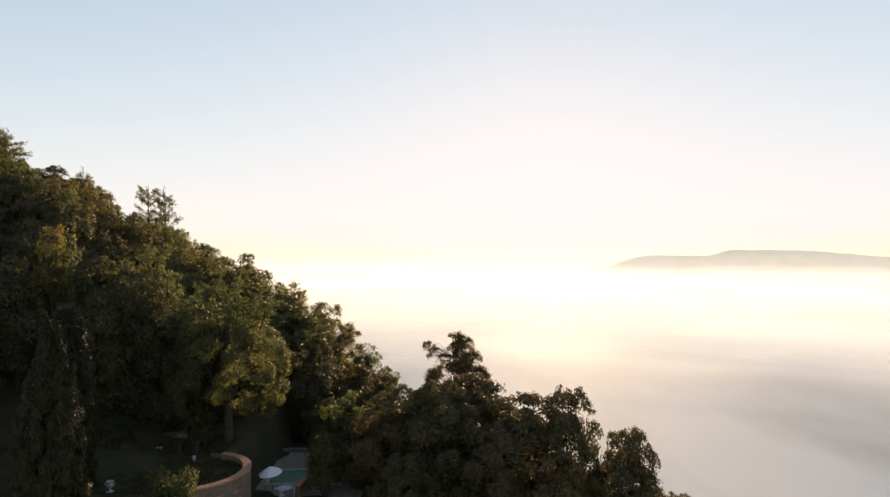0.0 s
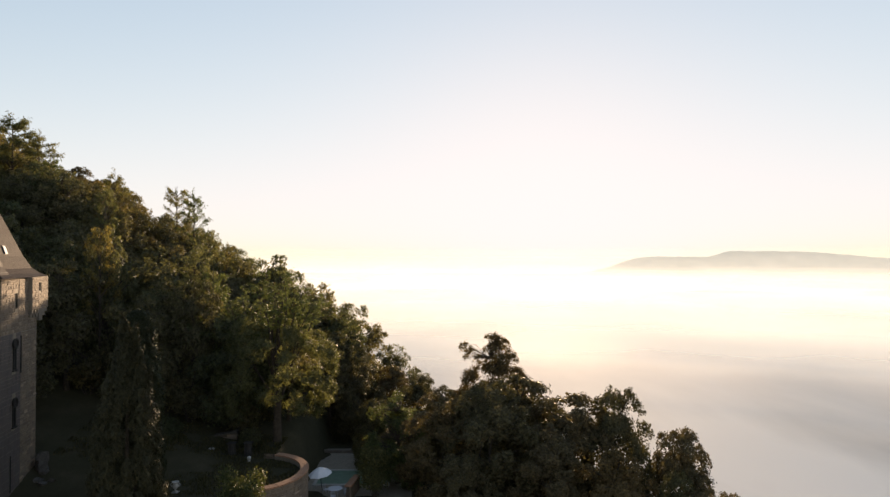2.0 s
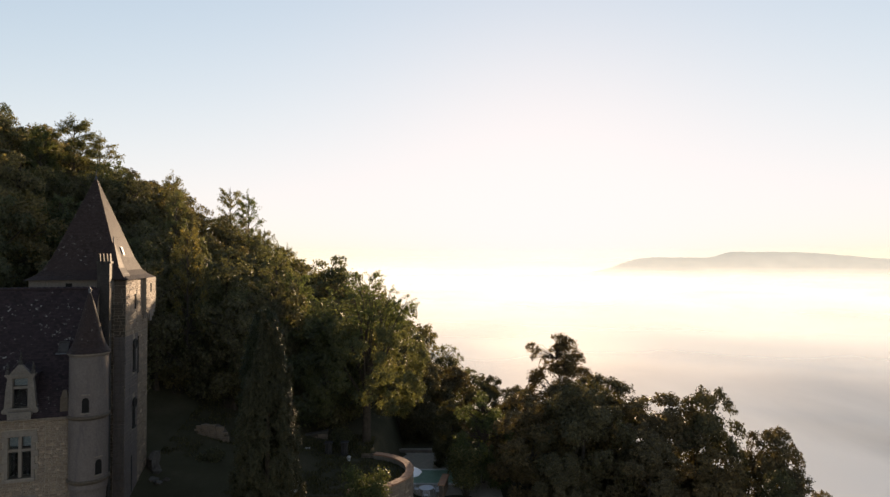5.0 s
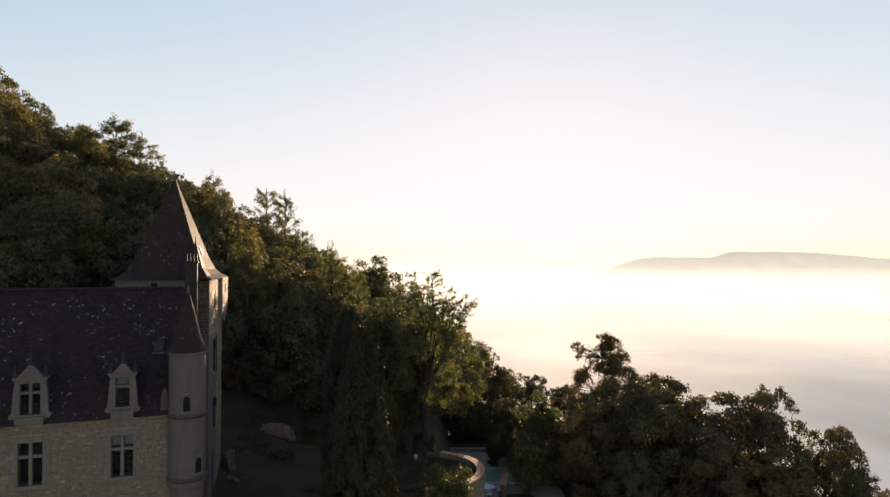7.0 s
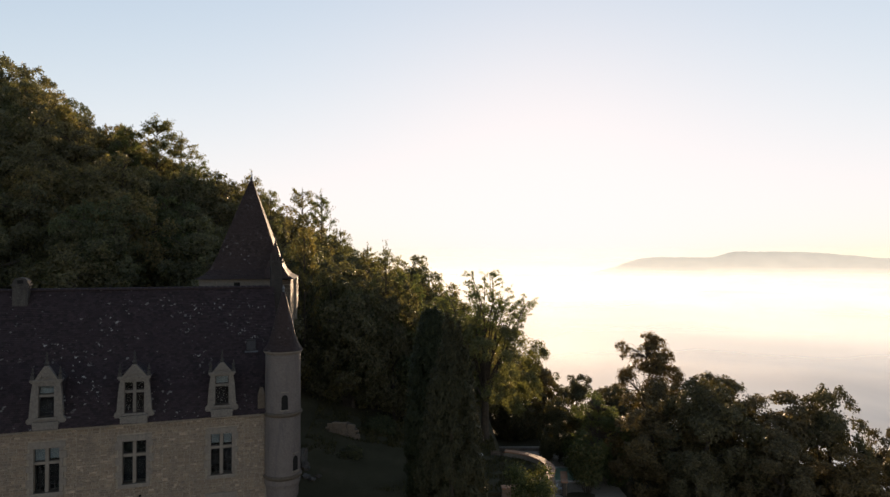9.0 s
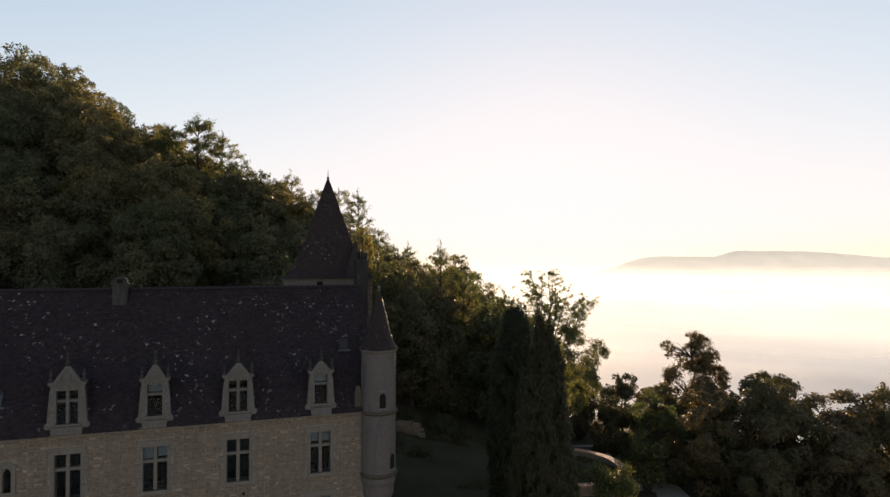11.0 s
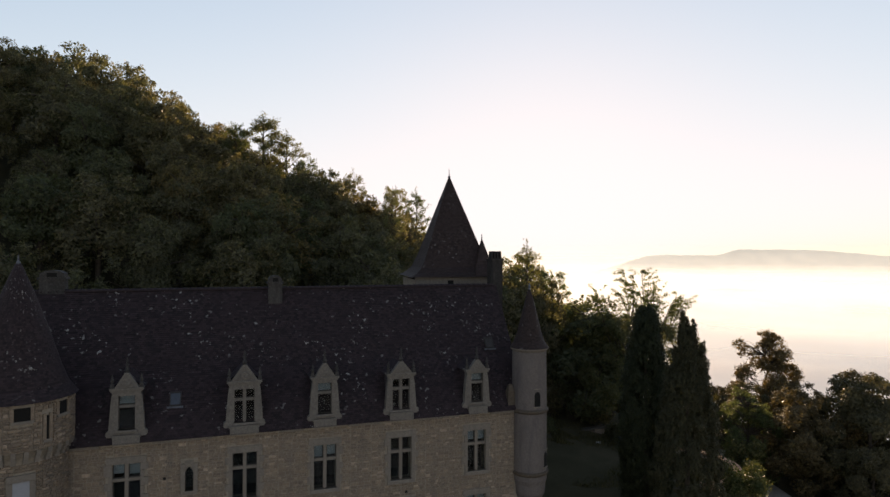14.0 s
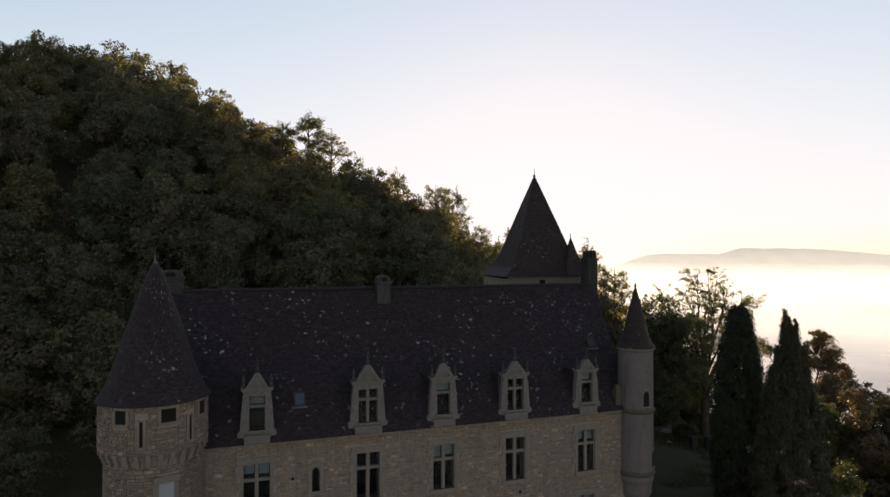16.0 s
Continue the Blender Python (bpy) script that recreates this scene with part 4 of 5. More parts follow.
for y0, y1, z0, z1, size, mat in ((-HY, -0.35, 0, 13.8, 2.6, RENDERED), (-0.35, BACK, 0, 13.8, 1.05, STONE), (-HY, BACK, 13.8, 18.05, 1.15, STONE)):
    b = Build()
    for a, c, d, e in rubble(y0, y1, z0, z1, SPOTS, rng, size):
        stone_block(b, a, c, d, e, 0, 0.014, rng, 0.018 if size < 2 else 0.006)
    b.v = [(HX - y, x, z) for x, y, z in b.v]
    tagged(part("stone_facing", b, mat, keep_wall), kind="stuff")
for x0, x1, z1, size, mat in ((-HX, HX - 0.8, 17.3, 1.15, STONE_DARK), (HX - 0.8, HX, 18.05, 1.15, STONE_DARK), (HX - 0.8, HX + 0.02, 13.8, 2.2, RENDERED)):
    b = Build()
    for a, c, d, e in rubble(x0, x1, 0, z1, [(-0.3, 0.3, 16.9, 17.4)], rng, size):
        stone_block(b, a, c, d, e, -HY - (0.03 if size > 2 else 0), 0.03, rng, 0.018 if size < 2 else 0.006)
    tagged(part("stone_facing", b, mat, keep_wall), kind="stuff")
b = Build()
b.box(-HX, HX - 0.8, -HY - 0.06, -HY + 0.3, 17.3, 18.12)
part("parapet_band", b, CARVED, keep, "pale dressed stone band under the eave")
for x in (-0.6,):
    b = Build()
    b.box(x - 0.22, x + 0.22, -HY - 0.075, -HY + 0.2, 17.4, 17.85)
    part("opening", b, HOLE_SHADE, keep)
for n, (p, z0, z1) in enumerate(LOOPS):
    w = new("arrow_loop")
    w.parent = keep
    tagged(w, "carved arrow loop with a round hood mould")
    b = Build()
    b.box(HX - 0.05, HX + 0.075, p - 0.11, p + 0.11, z0, z1 - 0.45)
    part("opening", b, HOLE_SHADE, w)
    b = Build()
    b.lathe([(0.0, 0.0), (0.2, 0.0), (0.36, 0.02), (0.42, 0.16), (0.34, 0.2), (0.22, 0.1), (0.0, 0.1)], 0, 0, 14)
    b.v = [(HX + z, p + y, z1 - 0.3 + x) for x, y, z in b.v]
    part("hood", b, BLACKISH, w)
    for side in (-1, 1):
        b = Build()
        b.box(HX - 0.05, HX + 0.09, p + side * 0.17 - 0.06, p + side * 0.17 + 0.06, z0 - 0.05, z1 - 0.4)
        part("jamb_stone", b, BLACKISH, w)
    b = Build()
    b.box(HX - 0.05, HX + 0.14, p - 0.36, p + 0.36, z0 - 0.17, z0 - 0.05)
    part("sill", b, BLACKISH, w)
    if n == 0:                               # narrow slit beside it
        b = Build()
        b.box(HX - 0.05, HX + 0.07, p + 1.0, p + 1.1, z0 - 0.35, z1 + 0.2)
        part("slit", b, HOLE_SHADE, w)
        b = Build()
        b.box(HX - 0.05, HX + 0.08, p + 0.9, p + 1.2, z0 - 0.45, z0 - 0.35)
        part("slit_sill", b, BLACKISH, w)
b = Build()
b.box(HX - 0.05, HX + 0.05, -2.0, -1.88, 1.6, 4.4)
part("slit", b, HOLE_SHADE, keep)
b = Build()
b.box(HX - 0.02, HX + 0.05, -1.28, -1.02, 15.7, 16.9)
part("opening", b, HOLE_SHADE, keep)
bart = new("bartizan")
bart.parent = keep
tagged(bart, "projecting machicolated corner box")
b = Build()
b.box(HX - 1.2, HX + 0.27, 0.9, HY + 0.27, 15.4, 18.08)
bart_wall = part("wall", b, MORTAR, bart)
b = Build()
for a, c, d, e in rubble(0.9, HY + 0.27, 15.4, 18.06, [(2.15, 2.55, 16.85, 17.65)], rng, 1.0):
    stone_block(b, a, c, d, e, 0, 0.014, rng)
b.v = [(HX + 0.27 - y, x, z) for x, y, z in b.v]
tagged(part("stone_facing", b, STONE, bart_wall), kind="stuff")
# near-black box that paints the shade between the corbels
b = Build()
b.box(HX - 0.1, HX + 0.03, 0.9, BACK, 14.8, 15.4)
part("machicolation", b, HOLE_SHADE, bart)
for k in range(3):
    y = 1.05 + k * 0.52
    b = Build()
    b.box(HX - 0.1, HX + 0.26, y - 0.13, y + 0.13, 15.05, 15.4)
    b.box(HX - 0.1, HX + 0.15, y - 0.13, y + 0.13, 14.75, 15.05)
    part("corbel", b, ASHLAR, bart)
for x in (HX - 1.1, HX - 0.5, HX + 0.1):     # stepped corbels carrying the overhang
    for y1, z0, z1 in ((BACK + 0.5, 14.45, 14.8), (BACK + 0.95, 14.8, 15.1), (HY + 0.2, 15.1, 15.4)):
        b = Build()
        b.box(x - 0.14, x + 0.14, BACK - 0.1, y1, z0, z1, 0.02)
        part("corbel", b, ASHLAR, bart)
b = Build()
b.box(HX + 0.2, HX + 0.31, 2.2, 2.5, 16.9, 17.6)
part("opening", b, HOLE_SHADE, bart)
b = Build()
prof = [(1.0, 18.1), (0.86, 18.4), (0.75, 18.8), (0.62, 19.8), (0.39, 22.2), (0.02, 26.0)]
EX, EY = HX + 0.28, HY + 0.3
rows = []
for (r0, z0), (r1, z1) in zip(prof, prof[1:]):
    n = max(1, round(math.hypot((r1 - r0) * EX, z1 - z0) / 0.15))
    rows += [(r0 + (r1 - r0) * k / n, z0 + (z1 - z0) * k / n) for k in range(n)]
rows.append(prof[-1])
run = 0.0
for (r0, z0), (r1, z1) in zip(rows, rows[1:]):
    step = math.hypot((r1 - r0) * EX, z1 - z0)
    lo, hi = r0 + 0.008, r1 + 0.0005
    quad = lambda r, z: [(-EX * r, -EY * r, z), (EX * r, -EY * r, z), (EX * r, EY * r, z), (-EX * r, EY * r, z)]
    A, B2 = quad(lo, z0), quad(hi, z1)
    for k in range(4):
        p, q = A[k], A[(k + 1) % 4]
        u = (EX if k % 2 == 0 else EY) * r0
        b.face([p, q, B2[(k + 1) % 4], B2[k]], [(-u, run), (u, run), (u, run + step), (-u, run + step)])
        C = quad(r0 + 0.0005, z0)
        b.face([C[k], C[(k + 1) % 4], q, p], [(-u, run), (u, run), (u, run + 0.02), (-u, run + 0.02)])
    run += step
part("roof", b, TILE_TOWER, keep, "steep flared pyramid roof of brown tiles")
b = Build()
b.lathe([(0.13, 25.7), (0.08, 26.0), (0.12, 26.1), (0.03, 26.3), (0.02, 26.75)], 0, 0, 8)
part("finial", b, LEAD, keep)
pane_window = new("roof_window")
pane_window.parent = keep
tagged(pane_window, "small roof window, its sunlit pane painted pale")
slope = lambda z, out: EX * (0.62 - (z - 19.8) * 0.0958) + out
# pane in white metal: the sun on the glass put into its colour
for nm, y0, y1, z0, z1, out, mat in (("frame", -0.62, -0.12, 19.95, 20.65, 0.07, LEAD), ("pane", -0.55, -0.19, 20.02, 20.58, 0.1, WHITE_METAL)):
    b = Build()
    b.hull([(slope(z0, -0.05), y0, z0), (slope(z0, -0.05), y1, z0), (slope(z1, -0.05), y1, z1), (slope(z1, -0.05), y0, z1)],
           [(slope(z0, out), y0, z0), (slope(z0, out), y1, z0), (slope(z1, out), y1, z1), (slope(z1, out), y0, z1)])
    part(nm, b, mat, pane_window)
b = Build()
sq = lambda x0, x1, y0, y1, z: [(x0, y0, z), (x1, y0, z), (x1, y1, z), (x0, y1, z)]
b.hull(sq(1.3, 3.3, -3.87, -2.0, 18.16), sq(1.5, 2.72, -3.28, -2.0, 19.0))
b.hull(sq(1.5, 2.72, -3.28, -2.0, 19.0), sq(2.07, 2.13, -2.6, -2.5, 21.0))
lucarne = part("lucarne", b, TILE_TOWER, keep, "narrow pointed roof dormer")
b = Build()
b.lathe([(0.06, 20.9), (0.02, 21.4)], 2.1, -2.55, 6)
part("finial", b, LEAD, lucarne)


# ---- trees ----
def leaf_mesh(name, centres, radii, count, size, material, seed, long=1.5, up=0.25, shell=0.35, squash=1.0, core=None, rise=0.0):
    """Many small folded leaf sprays on a crown's lobes. core: the lobes turn their leaves away from it. rise: how upright the sprays stand."""
    r = np.random.default_rng(seed)
    centres, radii = np.array(centres, float), np.array(radii, float)
    share = radii ** 2 / np.sum(radii ** 2)
    pick = r.choice(len(radii), count, p=share)
    way = r.normal(size=(count, 3))
    way[:, 2] += up
    way /= np.linalg.norm(way, axis=1)[:, None]
    out = way
    if core is not None:
        out = centres[pick] - np.array(core, float)
        out[:, 2] *= 0.6
        out /= np.linalg.norm(out, axis=1)[:, None] + 1e-6
        facing = np.sum(way * out, axis=1)
        inward = (facing < -0.15) & (r.random(count) < 0.9)
        way[inward] -= 2 * facing[inward, None] * out[inward]
    bump = 1 + 0.18 * np.sin(way[:, 0] * 5 + pick) * np.sin(way[:, 1] * 6 + 2 * pick) + 0.1 * np.sin(way[:, 2] * 9 + pick)
    rad = radii[pick] * bump * (1 - shell * r.random(count) ** 2)
    pos = centres[pick] + way * rad[:, None] * np.array([1, 1, squash])
    pos += r.normal(size=(count, 3)) * radii[pick][:, None] * 0.16
    stray = r.random(count) < 0.05
    pos[stray] += way[stray] * radii[pick][stray, None] * 0.22 * r.random((stray.sum(), 1))
    nrm = way * 0.7 + r.normal(size=(count, 3)) * (0.6 if core is None else 0.42) + (out * 0.35 if core is not None else 0)
    nrm /= np.linalg.norm(nrm, axis=1)[:, None]
    lean = r.normal(size=(count, 3)) + np.array([0, 0, rise])
    side = np.cross(nrm, lean)
    side /= np.linalg.norm(side, axis=1)[:, None]
    head = np.cross(side, nrm)
    s = size * r.uniform(0.6, 1.35, count)[:, None]
    v = np.stack([pos - head * s * long * 0.5 - side * s * 0.45, pos - head * s * long * 0.4 + side * s * 0.45 + nrm * s * 0.15, pos + head * s * long * 0.6], 1).reshape(-1, 3)
    me = bpy.data.meshes.new(name)
    me.vertices.add(len(v))
    me.vertices.foreach_set("co", v.ravel())
    me.loops.add(len(v))
    me.loops.foreach_set("vertex_index", np.arange(len(v), dtype=np.int32))
    me.polygons.add(count)
    me.polygons.foreach_set("loop_start", np.arange(0, len(v), 3, dtype=np.int32))
    me.polygons.foreach_set("loop_total", np.full(count, 3, dtype=np.int32))
    me.materials.append(material)
    me.update(calc_edges=True)
    me.validate()
    return me


def limb(b, p, q, r0, r1, rng, bend=0.12):
    """A bent tapered limb in three lengths."""
    p, q = Vector(p), Vector(q)
    span = (q - p).length
    pts = [p]
    for k in (0.35, 0.7):
        pts.append(p.lerp(q, k) + Vector((rng.uniform(-1, 1), rng.uniform(-1, 1), rng.uniform(0, 1))) * span * bend)
    pts.append(q)
    for k in range(3):
        a, c = r0 + (r1 - r0) * k / 3, r0 + (r1 - r0) * (k + 1) / 3
        b.tube(pts[k], pts[k + 1], a, c, 6)
    return pts


def tree_from_lobes(name, lobes, height, trunk_r, leaves, size, leaf, seed, label, category="tree", shell=0.8, squash=0.85, long=1.5, stem=0.35, limbs=0.38, branches=1.0, core=None):
    rng = random.Random(seed)
    t = thing(name, Matrix(), label, category)
    b = Build()
    fork = Vector((rng.uniform(-0.2, 0.2), rng.uniform(-0.2, 0.2), height * stem))
    b.lathe([(trunk_r * 1.5, -0.6), (trunk_r * 1.15, 0.25), (trunk_r, height * stem * 0.5), (trunk_r * 0.85, height * stem)], 0, 0, 10)
    top = Vector((rng.uniform(-0.4, 0.4), rng.uniform(-0.4, 0.4), height * 0.8))
    spine = limb(b, fork - Vector((0, 0, 0.1)), top, trunk_r * 0.8, trunk_r * 0.25, rng, 0.06)
    for (x, y, z), r in lobes:
        if rng.random() > branches:
            continue
        s = min(spine, key=lambda p: (p - Vector((x, y, z - abs(x) * 0.4 - abs(y) * 0.4))).length)
        pts = limb(b, s, (x, y, z), trunk_r * limbs, trunk_r * 0.06, rng)
        for k in range(2 if leaves < 9000 else 0):
            w = Vector((rng.uniform(-1, 1), rng.uniform(-1, 1), rng.uniform(-0.2, 1))).normalized() * r * 0.85
            b.tube(Vector((x, y, z)), Vector((x, y, z)) + w, trunk_r * 0.09, trunk_r * 0.03, 4)
    part("trunk", b, BARK, t)
    me = leaf_mesh("crown", [c for c, r in lobes], [r for c, r in lobes], leaves, size, leaf, seed, long=long, shell=shell, squash=squash, core=core)
    part("crown", me, leaf, t)
    return t


def boughs(big, seed, per=3.2, share=(0.3, 0.46), core=(0, 0, 5), fill=0.72):
    """Small leafy clumps over the outer side of each large bough (centre, radius)."""
    rng = random.Random(seed)
    clumps = []
    for c, r in big:
        c = Vector(c)
        away = c - Vector(core)
        away.normalize()
        for k in range(max(6, round(per * r * r))):
            w = Vector((rng.gauss(0, 1), rng.gauss(0, 1), rng.gauss(0.15, 1))).normalized()
            if w.dot(away) < -0.2:
                w -= 2 * w.dot(away) * away
            q = r * rng.uniform(*share)
            clumps.append((tuple(c + w * (r - q * rng.uniform(0.6, 1.1))), q))
        clumps.append((tuple(c), r * fill))
    return clumps


def full_crown(height, spread, low, count, size, seed, per=3.2):
    """A full crown: rounded boughs over an uneven egg, with hollows between them."""
    rng = random.Random(seed)
    big = []
    for k in range(count):
        f = (k + 0.5) / count
        r = rng.uniform(*size) * (1.08 - 0.35 * f)
        wide = spread * math.sin(math.pi * (0.25 + 0.62 * f)) ** 0.8 * rng.uniform(0.82, 1.1)
        d = max(0.0, wide - r * 0.7)
        a = k * 2.4 + rng.uniform(-0.5, 0.5)
        big.append(((d * math.cos(a), d * math.sin(a), min(height * (low + (0.97 - low) * f) + rng.uniform(-0.5, 0.5), height - r)), r))
    r = size[0] * 0.75
    big.append(((rng.uniform(-0.8, 0.8), rng.uniform(-0.8, 0.8), height - r), r))
    big.append(((0, 0, height * (low + 0.35 * (1 - low))), spread * 0.62))
    big.append(((0.3, -0.2, height * (low + 0.62 * (1 - low))), spread * 0.55))
    return boughs(big, seed + 1, per, core=(0, 0, height * 0.42))


H = 13.0
CORE = (0, 0, H * 0.42)
forest_kinds = []
for k in range(7):
    forest_kinds.append(tree_from_lobes("broadleaf_tree", full_crown(H, 4.5 + 0.4 * (k % 3), 0.16, 15 + 2 * (k % 3), (1.3, 2.1), 50 + 3 * k), H, 0.28, 9800, 0.222, OAK_LEAF, 100 + k,
                                        "dense dark green broadleaf tree on the wooded slope", branches=0.07, core=CORE, shell=0.6))
fine_kinds = []
for k in range(3):
    fine_kinds.append(tree_from_lobes("broadleaf_tree", full_crown(H, 5.0, 0.05, 26 + k, (1.35, 2.1), 80 + 5 * k, 4.0), H, 0.26, 30000, 0.205, GLARE_BROWN_LEAF, 140 + k,
                                      "bushy oak with glare-brown leaves below the terrace", branches=0.06, core=CORE, shell=0.6))
pale_tree = tree_from_lobes("broadleaf_tree", full_crown(H, 5.2, 0.05, 18, (1.2, 2.0), 90), H, 0.26, 26000, 0.16, LOCUST_LEAF, 150,
                            "pale yellow-green leafy tree beside the pool", core=CORE)


def acacia(seed, leaves, spray):
    """A slim open tree: rising limbs, thin twigs and small sprays with sky between."""
    rng = random.Random(seed)
    t = thing("acacia_tree", Matrix(), "slender open acacia with feathery leaves", "tree")
    b = Build()
    b.lathe([(0.2, -0.6), (0.15, 0.3), (0.12, H * 0.4), (0.07, H * 0.72), (0.015, H * 0.97)], 0, 0, 8)
    spots, sizes = [], []
    for k in range(30):
        f = 0.28 + 0.68 * k / 29
        a = k * 2.4 + rng.uniform(-0.4, 0.4)
        reach = (0.5 + 3.4 * (0.98 - f) ** 0.8) * rng.uniform(0.6, 1.05)
        p = Vector((0, 0, H * f * 0.93))
        q = p + Vector((math.cos(a), math.sin(a), rng.uniform(0.5, 1.1))) * max(0.5, reach)
        if q.z > H:
            q.z = H
        pts = limb(b, p, q, 0.05, 0.014, rng, 0.08)
        for n in range(8):
            g = rng.uniform(0.3, 1.0)
            o = pts[1].lerp(pts[3], g)
            w = Vector((math.cos(a) + rng.uniform(-1.1, 1.1), math.sin(a) + rng.uniform(-1.1, 1.1), rng.uniform(-0.2, 0.9))).normalized() * rng.uniform(0.5, 1.1)
            b.tube(o, o + w, 0.014, 0.005, 3)
            for h in (0.45, 0.75, 1.0):
                spots.append(tuple(o + w * h))
                sizes.append(rng.uniform(0.5, 1.05) * spray)
    part("trunk", b, BARK, t)
    part("crown", leaf_mesh("crown", spots, sizes, leaves, 0.1, LOCUST_LEAF, seed, long=1.9, shell=0.95, squash=0.85), LOCUST_LEAF, t)
    return t


airy_kinds = [acacia(160, 11000, 0.4), acacia(161, 5000, 0.3), acacia(162, 5000, 0.3)]


def plant(kind, x, y, top, turn, width=1.0, base=None, label="", group=""):
    """A tree of that kind at (x, y), tall enough to reach the height top."""
    z = ground_z(x, y) - 0.15 if base is None else base
    k = max(0.3, (top - z) / H)
    t = copy_thing(kind, pose(x, y, z, 0, 0, turn) @ Matrix.Diagonal((k * width, k * width, k, 1)))
    tagged(t, label, "", group)
    return t


# marked trees along the skyline of the slope
for x, y, top, wide, kind in ((-58.5, 90, 31.9, 0.8, 0), (-54.0, 95, 29.2, 0.85, 1), (-46.0, 99.5, 23.5, 0.95, 2), (-36.0, 99, 19.5, 0.9, 3), (-30.5, 97, 20.2, 0.85, 4),
                              (-26.5, 104, 15.5, 0.9, 5), (-21.5, 116, 11.4, 0.9, 6), (-17.5, 112, 8.2, 0.85, 0), (-13.0, 108, 5.0, 0.85, 1), (-9.0, 104, 1.5, 0.9, 2),
                              (-63.0, 65, 25.6, 0.75, 3), (-61.5, 69, 26.6, 0.75, 4), (-71.0, 69.5, 29.8, 0.75, 5), (-80.0, 80, 35.6, 0.8, 6), (-92.0, 101, 50.2, 0.85, 0),
                              (-104.5, 109, 56.3, 0.8, 1), (-96.0, 110, 50.5, 0.9, 2), (-75.5, 97, 35.2, 0.85, 3), (-86.0, 102, 45.0, 0.85, 5), (-66.5, 92, 31.8, 0.8, 4),
                              (-99.0, 104, 53.0, 0.8, 3)):
    plant(forest_kinds[kind], x, y, top, x * 37 + y * 11, wide, group="trees of the wooded slope")
for n, (x, y, top, wide) in enumerate(((-69.3, 96, 41.4, 1.1), (-66.0, 97, 39.0, 1.05), (-50.0, 109, 32.4, 0.85), (-46.3, 107, 31.2, 0.8), (-72.5, 93, 39.5, 0.8), (-62.0, 93.5, 34.8, 0.75),
                                       (-48.8, 83.5, 29.4, 0.6), (-56.0, 100, 33.5, 0.8), (-42.5, 103, 25.0, 0.8), (-78.5, 88, 41.5, 0.7), (-24.5, 110, 14.5, 0.8), (-37.5, 97, 22.0, 0.7))):
    plant(airy_kinds[0 if n in (0, 4, 9) else 1 + n % 2], x, y, top, 67 * n, wide, group="acacias on the skyline")

# tall trees close behind the square tower
for n, (x, y, top, wide) in enumerate(((-41.6, 70.0, 22.8, 0.45), (-35.6, 68.0, 16.6, 0.55), (-31.6, 68.8, 17.2, 0.6))):
    plant(forest_kinds[(2 * n + 1) % 7], x, y, top, 71 * n, wide, group="trees of the wooded slope")
for n, (x, y, top, wide) in enumerate(((-41.0, 67.5, 23.8, 0.5), (-32.6, 71.5, 21.6, 0.75), (-30.0, 70.0, 18.9, 0.8))):
    plant(airy_kinds[1 + n % 2], x, y, top, 53 * n, wide, group="acacias on the skyline")

# the rest of the wood
rng = random.Random(5)
for j in range(12):
    for i in range(22):
        x = -150 + 6.8 * i + rng.uniform(-2.2, 2.2) + (j % 2) * 3.4
        y = 47 + 6.6 * j + rng.uniform(-2.2, 2.2)
        if x > -14 - (y - 60) * 0.15 or x < -60 - 0.78 * y or (x > -72 and y < 60) or (x > -46 and y < 66) or x < -124 or (y > 114 and x < -54):
            continue
        top = ground_z(x, y) + rng.uniform(10.5, 14.0)
        plant(forest_kinds[rng.randrange(7)], x, y, top, rng.uniform(0, 360), rng.uniform(0.85, 1.1), group="trees of the wooded slope")

for x, y, tall in ((-80, 45, 10), (-87, 41, 9), (-76, 39, 7), (-94, 36, 8), (-83, 33, 6), (-71, 46, 8)):
    plant(forest_kinds[int(-x) % 7], x, y, ground_z(x, y) + tall, x * 31, 1.15, group="trees of the wooded slope")
# trees below the terrace, towards the valley
for x, y, top, wide, kind in ((-5.2, 64, 5.9, 1.15, 1), (-0.6, 61, 8.0, 1.0, 2), (3.2, 67.5, 7.2, 1.1, 0), (7.2, 62.5, 6.3, 1.15, 1),
                              (12.0, 62, 7.2, 0.68, 2), (17.3, 60, 3.7, 0.62, 0), (17.8, 57.5, 0.6, 0.8, 1), (15.0, 54.5, 1.6, 0.55, 2), (4.5, 57, 3.2, 1.1, 0), (10.0, 56, 2.6, 1.1, 1),
                              (-3.5, 56, 2.5, 1.0, 2), (21.3, 61, -2.6, 0.85, 2), (-12.5, 73, 3.6, 0.9, 1), (-7.8, 85, 4.0, 0.9, 1), (-5, 77, 4.2, 1.0, 2), (-12, 92, 4.0, 0.9, 0),
                              (-16, 84, 6.0, 0.9, 2), (-19, 92, 9.0, 0.9, 1), (0, 74, 5.0, 1.0, 1), (7, 70, 3.5, 1.0, 2), (-24, 84, 9.5, 0.9, 0), (-2.5, 90, 1.0, 1.0, 0)):
    plant(fine_kinds[kind], x, y, top, x * 53 + y * 17, wide, group="trees below the terrace")
for n, k in enumerate(forest_kinds + fine_kinds + airy_kinds):        # the first of each kind stands in the wood too
    x, y = -24 - 6.5 * n, 118 + 3 * (n % 3)
    tagged(k, group="trees of the wooded slope")
    k.matrix_world = pose(x, y, ground_z(x, y) - 0.15, 0, 0, 40 * n)


pale_tree.matrix_world = pose(-9.6, 67.0, ground_z(-9.6, 67.0) - 0.15, 0, 0, 50) @ Matrix.Diagonal((0.72, 0.72, 0.74, 1))


